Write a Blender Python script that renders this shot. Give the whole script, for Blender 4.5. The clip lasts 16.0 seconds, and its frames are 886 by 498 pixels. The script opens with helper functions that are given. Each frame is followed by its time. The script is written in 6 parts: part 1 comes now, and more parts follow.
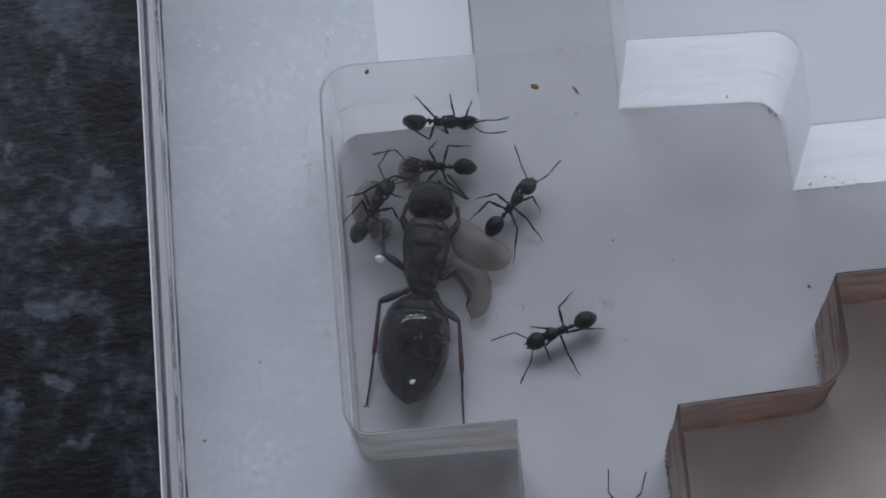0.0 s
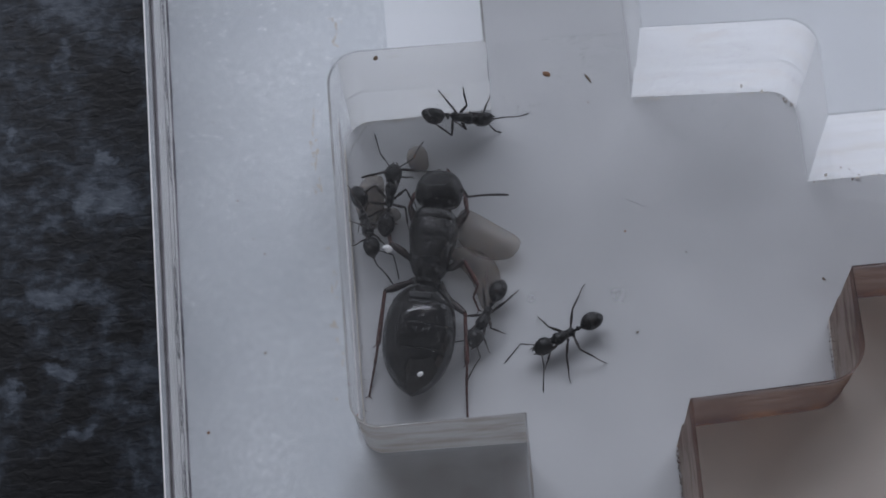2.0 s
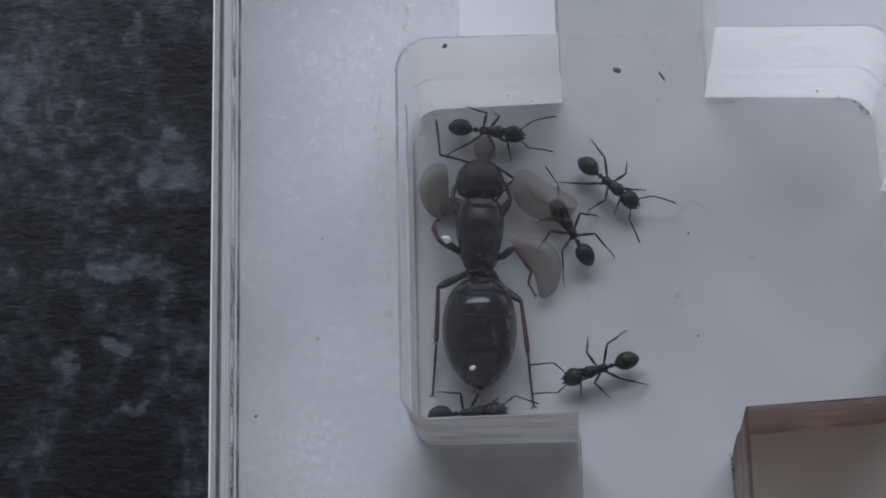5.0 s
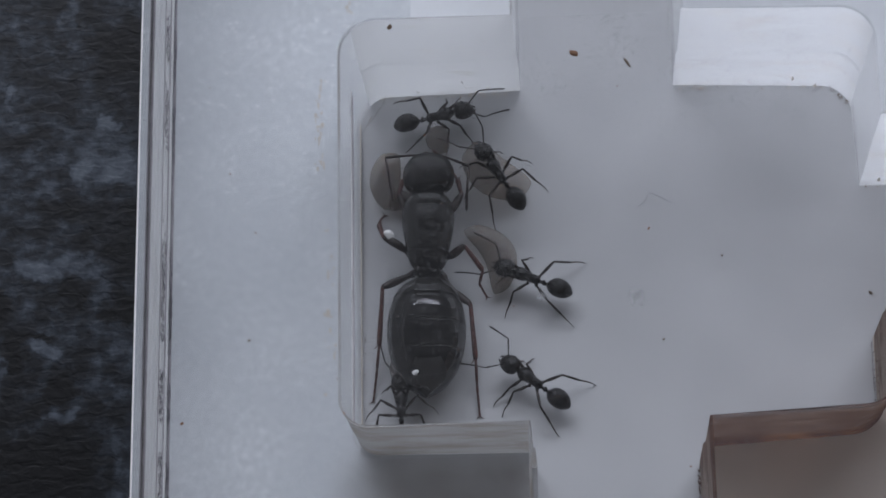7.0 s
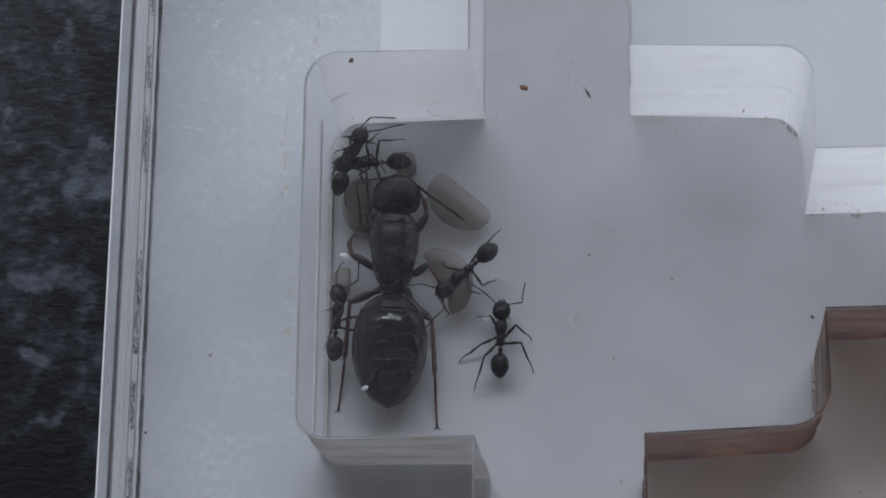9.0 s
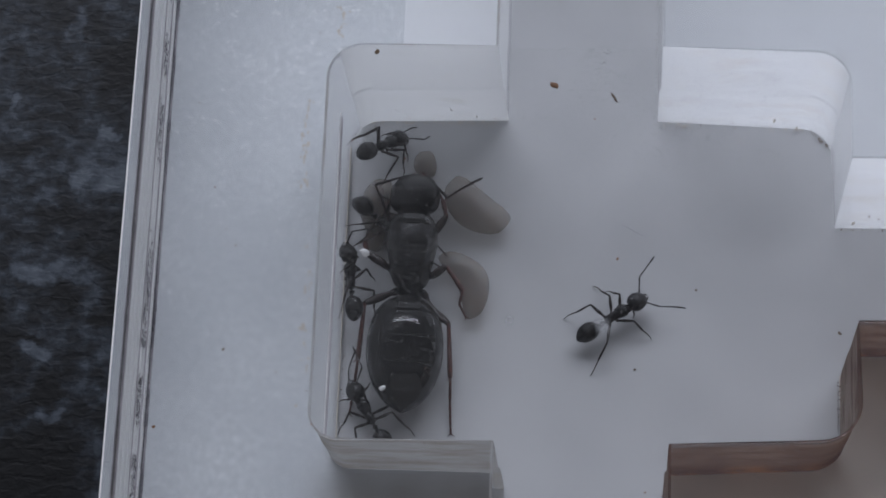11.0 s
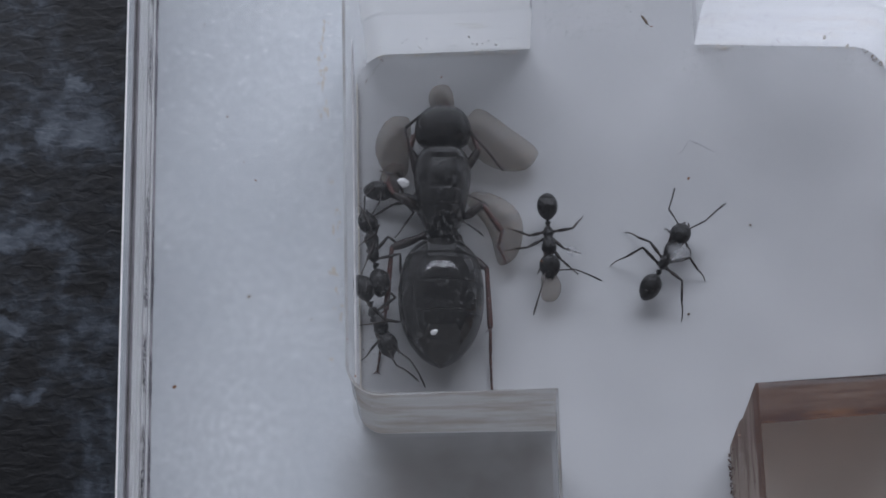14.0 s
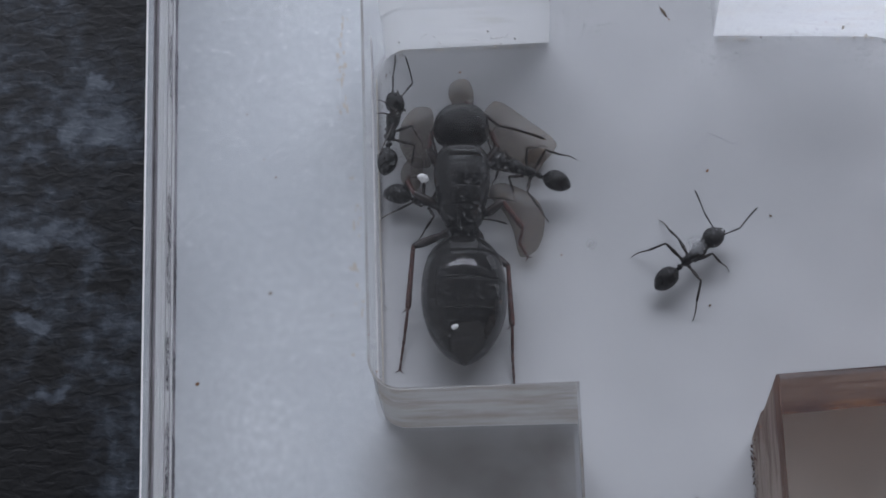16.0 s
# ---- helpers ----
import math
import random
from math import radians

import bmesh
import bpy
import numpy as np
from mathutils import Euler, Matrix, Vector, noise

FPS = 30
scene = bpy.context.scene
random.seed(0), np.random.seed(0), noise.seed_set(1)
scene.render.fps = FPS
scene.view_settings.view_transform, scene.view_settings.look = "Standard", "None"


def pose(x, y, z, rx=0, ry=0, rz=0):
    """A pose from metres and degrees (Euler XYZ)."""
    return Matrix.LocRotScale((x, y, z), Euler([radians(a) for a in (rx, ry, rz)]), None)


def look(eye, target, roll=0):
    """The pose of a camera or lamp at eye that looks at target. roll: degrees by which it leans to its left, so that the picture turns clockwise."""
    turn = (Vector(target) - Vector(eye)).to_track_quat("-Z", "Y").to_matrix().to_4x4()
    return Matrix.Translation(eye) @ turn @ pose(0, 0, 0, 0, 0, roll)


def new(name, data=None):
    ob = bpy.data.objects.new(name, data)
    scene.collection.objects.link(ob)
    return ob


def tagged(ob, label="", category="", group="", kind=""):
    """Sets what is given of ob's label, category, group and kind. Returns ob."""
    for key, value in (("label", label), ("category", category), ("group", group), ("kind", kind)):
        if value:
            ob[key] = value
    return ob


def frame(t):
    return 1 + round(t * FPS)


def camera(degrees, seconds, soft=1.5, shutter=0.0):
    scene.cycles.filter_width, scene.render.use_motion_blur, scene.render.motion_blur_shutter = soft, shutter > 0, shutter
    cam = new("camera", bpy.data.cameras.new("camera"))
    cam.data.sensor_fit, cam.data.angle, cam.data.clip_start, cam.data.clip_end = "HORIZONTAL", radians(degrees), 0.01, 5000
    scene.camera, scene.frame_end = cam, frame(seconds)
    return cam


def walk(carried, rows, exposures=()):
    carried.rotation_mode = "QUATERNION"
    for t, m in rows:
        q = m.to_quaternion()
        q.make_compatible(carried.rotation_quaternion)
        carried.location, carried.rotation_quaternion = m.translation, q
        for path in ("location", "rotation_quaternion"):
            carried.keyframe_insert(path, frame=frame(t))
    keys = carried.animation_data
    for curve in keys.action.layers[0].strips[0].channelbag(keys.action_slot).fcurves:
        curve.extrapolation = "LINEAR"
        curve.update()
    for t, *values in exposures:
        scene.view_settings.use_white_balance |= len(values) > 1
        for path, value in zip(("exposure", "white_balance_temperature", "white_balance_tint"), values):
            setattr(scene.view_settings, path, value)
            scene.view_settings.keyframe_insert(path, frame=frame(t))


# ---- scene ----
M = 0.001                       # all plan numbers below are in millimetres
H = 7.5                         # height of the acrylic body above the nest floor
COVER = 1.8                     # thickness of the clear cover sheet
BASE = 3.0                      # thickness of the white base plate


def mm(x, y, z, rx=0, ry=0, rz=0):
    return pose(x * M, y * M, z * M, rx, ry, rz)


# ---- camera ----
cam = camera(21.06, 16.0, soft=1.7)
PATH = [
    (0.0, -7.536, -38.111, 97.394, 18.293, 2.063, -4.895),
    (0.5, -7.819, -38.707, 97.303, 18.925, 1.950, -4.764),
    (1.0, -7.659, -38.271, 96.763, 18.623, 2.105, -4.539),
    (1.5, -7.876, -37.985, 95.922, 18.343, 2.198, -4.527),
    (2.0, -7.634, -37.575, 95.827, 18.061, 2.115, -4.527),
    (2.5, -6.722, -37.587, 96.792, 17.908, 2.432, -4.430),
    (3.0, -6.252, -37.855, 95.408, 18.237, 2.900, -3.572),
    (3.5, -4.977, -39.043, 96.814, 18.429, 3.740, -3.075),
    (3.7, -6.366, -38.764, 96.989, 17.678, 3.930, -2.240),
    (6.0, -6.359, -36.404, 90.599, 18.144, 3.096, -1.085),
    (6.5, -4.945, -36.057, 88.663, 18.276, 3.668, -1.228),
    (7.0, -4.359, -35.585, 88.473, 18.096, 3.520, -0.932),
    (7.5, -3.726, -36.521, 90.628, 18.541, 3.759, -0.966),
    (8.0, -3.166, -37.056, 92.192, 18.411, 4.071, -0.282),
    (8.5, 0.767, -36.178, 93.089, 18.236, 5.243, -0.513),
    (8.7, 0.849, -36.028, 93.353, 17.974, 5.233, -0.198),
    (10.8, -1.330, -36.621, 90.168, 18.385, 4.352, 2.641),
    (11.0, -1.380, -36.727, 90.243, 19.134, 3.872, 2.077),
    (11.5, -4.168, -37.058, 86.742, 19.295, 2.991, 1.269),
    (12.0, -6.226, -37.305, 82.964, 20.023, 2.517, -0.929),
    (12.5, -6.564, -37.816, 83.718, 21.006, 1.790, -1.189),
    (13.0, -7.951, -38.001, 81.035, 21.249, 1.154, -1.233),
    (13.5, -9.051, -37.865, 79.750, 20.605, 0.753, -1.259),
    (14.0, -9.157, -37.626, 79.845, 20.477, 0.772, -1.356),
    (14.5, -9.644, -37.561, 80.026, 20.212, 0.947, -1.505),
    (15.0, -9.449, -37.500, 80.581, 19.933, 1.200, -1.299),
    (15.5, -8.797, -37.422, 80.320, 20.078, 1.351, -1.358),
    (16.0, -8.877, -37.505, 80.192, 20.165, 1.627, -1.682),
]
walk(cam, [(r[0], mm(*r[1:])) for r in PATH], exposures=[
    (0.0, 0.00, 6350, 10), (0.5, -0.09, 6310, 10), (1.0, 0.12, 6430, 10), (1.5, 0.11, 6500, 10), (2.0, 0.03, 6500, 10), (3.5, 0.06, 6500, 10), (6.0, 0.13, 6500, 10), (7.5, 0.11, 6500, 10),
    (8.5, 0.02, 6500, 10), (11.0, 0.03, 6500, 10), (13.0, 0.06, 6480, 10), (13.5, 0.17, 6460, 10), (14.0, 0.23, 6460, 10), (16.0, 0.25, 6460, 10)])

# ---- light ----
world = bpy.data.worlds.new("sky")
scene.world = world
world.use_nodes = True
sky = world.node_tree.nodes.new("ShaderNodeTexSky")
sky.sky_type = "NISHITA"
sky.sun_disc = False
sky.sun_elevation, sky.sun_rotation = radians(40), radians(20)
back = world.node_tree.nodes["Background"]
back.inputs["Strength"].default_value = 0.10
world.node_tree.links.new(sky.outputs["Color"], back.inputs["Color"])


def window_light(x, y, z, target, w, h, watts, name):
    """Daylight in the opening of a window."""
    data = bpy.data.lights.new(name, "AREA")
    data.shape, data.size, data.size_y, data.energy = "RECTANGLE", w, h, watts
    data.color = (0.834, 0.872, 1.0)
    ob = new(name, data)
    ob.matrix_world = look((x, y, z), target)
    return ob


window_light(-0.01, 0.84, 0.79, (-0.01, 0.0, 0.36), 1.70, 0.66, 15.5, "window_daylight")


# ---- materials ----
def material(name):
    m = bpy.data.materials.new(name)
    m.use_nodes = True
    nt = m.node_tree
    return m, nt, nt.nodes["Principled BSDF"], nt.nodes["Material Output"]


def node(nt, kind, **values):
    n = nt.nodes.new("ShaderNode" + kind)
    for k, v in values.items():
        n.inputs[k].default_value = v
    return n


def coords(nt, scale=1.0, stretch=(1, 1, 1)):
    """Object coordinates in millimetres."""
    tc = node(nt, "TexCoord")
    mp = node(nt, "Mapping")
    mp.inputs["Scale"].default_value = [1000.0 * scale * s for s in stretch]
    nt.links.new(tc.outputs["Object"], mp.inputs["Vector"])
    return mp.outputs["Vector"]


def noise_at(nt, scale, detail=4.0, rough=0.55, stretch=(1, 1, 1)):
    n = node(nt, "TexNoise", Scale=1.0, Detail=detail, Roughness=rough)
    nt.links.new(coords(nt, scale, stretch), n.inputs["Vector"])
    return n.outputs["Fac"]


def ramp(nt, fac, stops):
    r = nt.nodes.new("ShaderNodeValToRGB")
    els = r.color_ramp.elements
    while len(els) < len(stops):
        els.new(0.5)
    for e, (p, c) in zip(els, stops):
        e.position = p
        e.color = (c, c, c, 1) if isinstance(c, (int, float)) else (*c, 1)
    nt.links.new(fac, r.inputs["Fac"])
    return r.outputs["Color"]


def mixed(nt, fac, a, b, blend="MIX"):
    n = nt.nodes.new("ShaderNodeMix")
    n.data_type, n.blend_type = "RGBA", blend
    for socket, v in ((n.inputs[0], fac), (n.inputs[6], a), (n.inputs[7], b)):
        if isinstance(v, bpy.types.NodeSocket):
            nt.links.new(v, socket)
        elif isinstance(v, (int, float)):
            socket.default_value = v
        else:
            socket.default_value = (*v, 1)
    return n.outputs[2]


def bumped(nt, bsdf, height, strength, depth_mm):
    b = node(nt, "Bump", Strength=strength, Distance=depth_mm * M)
    nt.links.new(height, b.inputs["Height"])
    nt.links.new(b.outputs["Normal"], bsdf.inputs["Normal"])
    return b


PALE_BLOTS = [(-23.4, 0.5, 0.49, 0.57, 1.0), (-24.6, -1.6, 0.54, 0.52, 1.0), (-22.9, -1.6, 1.24, 0.71, 0.8), (-25.1, 5.0, 0.67, 1.30, 0.7), (-27.4, 1.9, 0.31, 0.47, 0.6), (-25.3, -5.8, 2.47, 0.66, 0.9), (-27.7, -9.9, 0.94, 1.06, 0.9), (-25.0, -12.1, 0.63, 0.43, 0.8), (-25.6, -9.2, 0.85, 0.43, 0.8), (-23.2, -11.0, 1.12, 0.66, 0.55)]
DARK_BLOTS = [(-22.6, -7.5, 0.67, 0.80, 1.0), (-24.4, -6.9, 0.45, 0.52, 1.0), (-26.8, -9.6, 0.45, 0.99, 0.9), (-25.1, -10.8, 0.72, 0.62, 1.0), (-28.0, -7.4, 0.90, 0.95, 0.8), (-22.7, 3.8, 1.24, 1.42, 0.6), (-26.9, -0.2, 1.35, 0.95, 0.5), (-25.6, -14.8, 3.6, 2.4, 0.9), (-25.2, -3.0, 1.35, 0.62, 0.5), (-25.9, -8.7, 0.79, 0.21, 0.7)]


def laminate_material():
    """Dark slate-look worktop laminate: blue-grey clouds and black blots, embossed with fine wavy ripples."""
    m, nt, p, out = material("slate_laminate")

    def arith(kind, a, b):
        n = node(nt, "Math")
        n.operation = kind
        for socket, v in zip(n.inputs, (a, b)):
            if isinstance(v, (int, float)):
                socket.default_value = v
            else:
                nt.links.new(v, socket)
        return n.outputs["Value"]

    cloud = noise_at(nt, 0.20, 4.0, 0.55)
    fine = noise_at(nt, 1.3, 4.0, 0.6)
    tone = arith("ADD", arith("MULTIPLY", cloud, 0.60), arith("MULTIPLY", fine, 0.40))
    ragged = node(nt, "TexNoise", Scale=1.0, Detail=3.0, Roughness=0.6)
    nt.links.new(coords(nt, 0.75), ragged.inputs["Vector"])
    shifted = node(nt, "VectorMath")
    shifted.operation = "MULTIPLY_ADD"
    nt.links.new(ragged.outputs["Color"], shifted.inputs[0])
    shifted.inputs[1].default_value = (2.4, 2.4, 0.0)
    nt.links.new(coords(nt), shifted.inputs[2])
    for blots, sign in ((PALE_BLOTS, 0.14), (DARK_BLOTS, -0.16)):
        for x, y, rx, ry, weight in blots:
            mp = node(nt, "Mapping")
            mp.inputs["Location"].default_value = (-(x + 1.2) / rx, -(y + 1.2) / ry, 0)
            mp.inputs["Scale"].default_value = (1 / rx, 1 / ry, 0)
            nt.links.new(shifted.outputs["Vector"], mp.inputs["Vector"])
            far = node(nt, "VectorMath")
            far.operation = "LENGTH"
            nt.links.new(mp.outputs["Vector"], far.inputs[0])
            near = ramp(nt, far.outputs["Value"], [(0.50, 1.0), (1.0, 0.0)])
            tone = arith("ADD", tone, arith("MULTIPLY", near, sign * weight))
    col = ramp(nt, tone, [(0.40, (0.006, 0.0062, 0.0068)), (0.475, (0.012, 0.0135, 0.016)), (0.54, (0.028, 0.034, 0.043)), (0.605, (0.070, 0.083, 0.102)), (0.72, (0.122, 0.142, 0.168))])
    nt.links.new(col, p.inputs["Base Color"])
    waves = node(nt, "TexNoise", Scale=1.0, Detail=2.0, Roughness=0.45, Distortion=0.6)
    nt.links.new(coords(nt, 1.0, (1.7, 3.1, 1.0)), waves.inputs["Vector"])
    h = mixed(nt, 0.30, waves.outputs["Fac"], noise_at(nt, 0.30, 2.0))
    bumped(nt, p, h, 0.27, 0.15)
    p.inputs["Roughness"].default_value = 0.45
    p.inputs["Specular IOR Level"].default_value = 0.25
    return m


def white_plate_material():
    """Satin white plastic with faint mottling and pale specks."""
    m, nt, p, out = material("white_plastic")
    broad = ramp(nt, noise_at(nt, 0.22, 3.0), [(0.3, (0.49, 0.495, 0.50)), (0.7, (0.56, 0.565, 0.57))])
    v = node(nt, "TexVoronoi", Scale=1.0, Randomness=1.0)
    nt.links.new(coords(nt, 2.1), v.inputs["Vector"])
    specks = ramp(nt, v.outputs["Distance"], [(0.06, 0.10), (0.30, 0.0)])
    keep = ramp(nt, noise_at(nt, 0.9, 3.0), [(0.47, 0.0), (0.62, 1.0)])
    spk = mixed(nt, 1.0, specks, keep, "MULTIPLY")
    col = mixed(nt, spk, broad, (0.80, 0.81, 0.82))
    nt.links.new(col, p.inputs["Base Color"])
    bumped(nt, p, noise_at(nt, 3.0, 3.0), 0.25, 0.05)
    p.inputs["Roughness"].default_value = 0.5
    return m


def clear_acrylic_material():
    m, nt, p, out = material("clear_acrylic")
    nt.nodes.remove(p)
    g = node(nt, "BsdfGlass", IOR=1.49, Roughness=0.0)
    g.inputs["Color"].default_value = (0.97, 0.98, 0.985, 1)
    nt.links.new(g.outputs["BSDF"], out.inputs["Surface"])
    return m


def cover_material():
    """Thin clear cover sheet: lets all light through and mirrors a little, with faint smears; part of the window's veil
    is put in as pale haze.
    """
    m, nt, p, out = material("cover_acrylic")
    nt.nodes.remove(p)
    clear = node(nt, "BsdfTransparent")
    clear.inputs["Color"].default_value = (0.97, 0.975, 0.98, 1)
    haze = node(nt, "BsdfDiffuse")
    haze.inputs["Color"].default_value = (0.85, 0.87, 0.9, 1)
    gloss = node(nt, "BsdfAnisotropic", Roughness=0.04)
    fr = node(nt, "Fresnel", IOR=1.49)
    amount = ramp(nt, noise_at(nt, 0.16, 5.0, 0.6), [(0.3, 0.002), (0.75, 0.012)])
    first = node(nt, "MixShader")
    nt.links.new(amount, first.inputs["Fac"])
    nt.links.new(clear.outputs["BSDF"], first.inputs[1])
    nt.links.new(haze.outputs["BSDF"], first.inputs[2])
    last = node(nt, "MixShader")
    nt.links.new(fr.outputs["Fac"], last.inputs["Fac"])
    nt.links.new(first.outputs["Shader"], last.inputs[1])
    nt.links.new(gloss.outputs["BSDF"], last.inputs[2])
    nt.links.new(last.outputs["Shader"], out.inputs["Surface"])
    return m


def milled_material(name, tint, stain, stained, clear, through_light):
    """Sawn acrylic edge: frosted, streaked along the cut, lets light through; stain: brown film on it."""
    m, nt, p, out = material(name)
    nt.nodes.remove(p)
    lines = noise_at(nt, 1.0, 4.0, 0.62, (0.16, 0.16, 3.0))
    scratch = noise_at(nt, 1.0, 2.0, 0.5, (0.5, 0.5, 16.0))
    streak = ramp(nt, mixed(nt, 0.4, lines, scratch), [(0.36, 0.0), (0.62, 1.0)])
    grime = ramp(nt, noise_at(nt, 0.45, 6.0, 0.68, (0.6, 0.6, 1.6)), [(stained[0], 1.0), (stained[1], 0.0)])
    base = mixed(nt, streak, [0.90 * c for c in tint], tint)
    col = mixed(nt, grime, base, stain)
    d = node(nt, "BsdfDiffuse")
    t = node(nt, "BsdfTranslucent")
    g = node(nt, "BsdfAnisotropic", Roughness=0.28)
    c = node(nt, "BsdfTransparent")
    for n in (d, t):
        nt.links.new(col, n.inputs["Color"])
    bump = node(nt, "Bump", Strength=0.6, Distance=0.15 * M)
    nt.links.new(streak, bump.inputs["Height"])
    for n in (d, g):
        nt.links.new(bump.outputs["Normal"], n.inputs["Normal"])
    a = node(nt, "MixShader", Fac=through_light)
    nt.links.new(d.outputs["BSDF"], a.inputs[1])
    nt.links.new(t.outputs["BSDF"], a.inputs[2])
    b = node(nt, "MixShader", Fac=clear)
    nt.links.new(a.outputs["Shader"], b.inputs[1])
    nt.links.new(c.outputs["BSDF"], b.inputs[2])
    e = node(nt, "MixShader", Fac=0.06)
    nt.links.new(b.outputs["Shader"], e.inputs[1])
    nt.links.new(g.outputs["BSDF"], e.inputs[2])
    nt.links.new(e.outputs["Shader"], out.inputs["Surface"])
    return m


def stained_wall_material(name, clear):
    """Sawn acrylic beside a wet bed: tan film, rust-red along its foot and at its upper edge, with orange patches."""
    m, nt, p, out = material(name)
    nt.nodes.remove(p)
    streak = noise_at(nt, 1.0, 4.0, 0.6, (0.35, 0.35, 1.2))
    patch = noise_at(nt, 0.55, 4.0, 0.6)
    toning = ramp(nt, mixed(nt, 0.5, streak, patch), [(0.36, (0.13, 0.070, 0.050)), (0.50, (0.19, 0.118, 0.088)), (0.66, (0.28, 0.195, 0.15))])
    rust = mixed(nt, ramp(nt, patch, [(0.45, 0.0), (0.60, 1.0)]), (0.085, 0.035, 0.028), (0.25, 0.105, 0.045))
    place = node(nt, "SeparateXYZ")
    nt.links.new(coords(nt), place.inputs["Vector"])
    wavy = node(nt, "Math")
    wavy.operation = "MULTIPLY_ADD"
    wavy.inputs[1].default_value = 1.5
    nt.links.new(noise_at(nt, 0.8, 3.0), wavy.inputs[0])
    nt.links.new(place.outputs["Z"], wavy.inputs[2])
    tide = node(nt, "MapRange")
    tide.inputs["From Min"].default_value, tide.inputs["From Max"].default_value = 0.0, 10.0
    nt.links.new(wavy.outputs["Value"], tide.inputs["Value"])
    band = ramp(nt, tide.outputs["Result"], [(0.09, 0.75), (0.17, 0.95), (0.30, 0.10), (0.74, 0.05)])
    col = mixed(nt, band, toning, rust)
    d, t, c = node(nt, "BsdfDiffuse"), node(nt, "BsdfTranslucent"), node(nt, "BsdfTransparent")
    for n in (d, t):
        nt.links.new(col, n.inputs["Color"])
    a = node(nt, "MixShader", Fac=0.5)
    nt.links.new(d.outputs["BSDF"], a.inputs[1])
    nt.links.new(t.outputs["BSDF"], a.inputs[2])
    b = node(nt, "MixShader", Fac=clear)
    nt.links.new(a.outputs["Shader"], b.inputs[1])
    nt.links.new(c.outputs["BSDF"], b.inputs[2])
    nt.links.new(b.outputs["Shader"], out.inputs["Surface"])
    return m


def condensation_material(name, dense, fade):
    """Fine breath of droplets under the cover: a pale broken haze; fade: axis and the two places between which it thins out."""
    m, nt, p, out = material(name)
    nt.nodes.remove(p)
    d = node(nt, "BsdfDiffuse")
    d.inputs["Color"].default_value = (0.75, 0.745, 0.735, 1)
    c = node(nt, "BsdfTransparent")
    drops = noise_at(nt, 8.0, 2.5, 0.60)
    clouds = noise_at(nt, 0.55, 4.0, 0.6)
    fac = ramp(nt, mixed(nt, 0.26, drops, clouds), [(0.38, 0.3 * dense), (0.53, 0.9 * dense), (0.60, 2.6 * dense), (0.67, 9.0 * dense)])
    v = node(nt, "TexVoronoi", Scale=1.0, Randomness=1.0)
    nt.links.new(coords(nt, 3.8), v.inputs["Vector"])
    spots = ramp(nt, v.outputs["Distance"], [(0.03, 14.0 * dense), (0.16, 0.0)])
    some = ramp(nt, noise_at(nt, 1.6, 3.0), [(0.42, 0.15), (0.62, 1.6)])
    fac = mixed(nt, 1.0, fac, mixed(nt, 1.0, spots, some, "MULTIPLY"), "ADD")
    place = node(nt, "SeparateXYZ")
    nt.links.new(coords(nt), place.inputs["Vector"])
    thin = node(nt, "MapRange")
    for key, value in zip(("From Min", "From Max", "To Min", "To Max"), (*fade[1:], 1.0, 0.12)):
        thin.inputs[key].default_value = value
    nt.links.new(place.outputs[fade[0]], thin.inputs["Value"])
    last = mixed(nt, 1.0, fac, thin.outputs["Result"], "MULTIPLY")
    mix = node(nt, "MixShader")
    nt.links.new(last, mix.inputs["Fac"])
    nt.links.new(c.outputs["BSDF"], mix.inputs[1])
    nt.links.new(d.outputs["BSDF"], mix.inputs[2])
    nt.links.new(mix.outputs["Shader"], out.inputs["Surface"])
    return m


def plain_material(name, color, rough, grain=0.0, scale=1.0, spec=0.5, vary=0.15):
    m, nt, p, out = material(name)
    n = noise_at(nt, scale, 4.0)
    col = mixed(nt, n, [c * (1 - vary) for c in color], [min(1, c * (1 + vary)) for c in color])
    nt.links.new(col, p.inputs["Base Color"])
    p.inputs["Roughness"].default_value = rough
    p.inputs["Specular IOR Level"].default_value = spec
    if grain:
        bumped(nt, p, noise_at(nt, scale * 4, 3.0), 0.8, grain)
    return m


def chitin_material(name, color, rough, grain, scale, spec=0.5, bloom=0.006):
    """Black-brown ant armour: finely pitted, a little greyish bloom of hair."""
    m, nt, p, out = material(name)
    n = noise_at(nt, scale, 5.0, 0.65)
    col = mixed(nt, ramp(nt, n, [(0.42, 0.0), (0.72, 1.0)]), color, [c * 2.6 + bloom for c in color])
    nt.links.new(col, p.inputs["Base Color"])
    r = ramp(nt, noise_at(nt, scale * 2.2, 3.0), [(0.3, rough * 0.8), (0.7, min(1.0, rough * 1.35))])
    nt.links.new(r, p.inputs["Roughness"])
    p.inputs["Specular IOR Level"].default_value = spec
    if grain > 0.01:
        bumped(nt, p, noise_at(nt, scale * 3.0, 2.0), 0.7, grain)
    return m


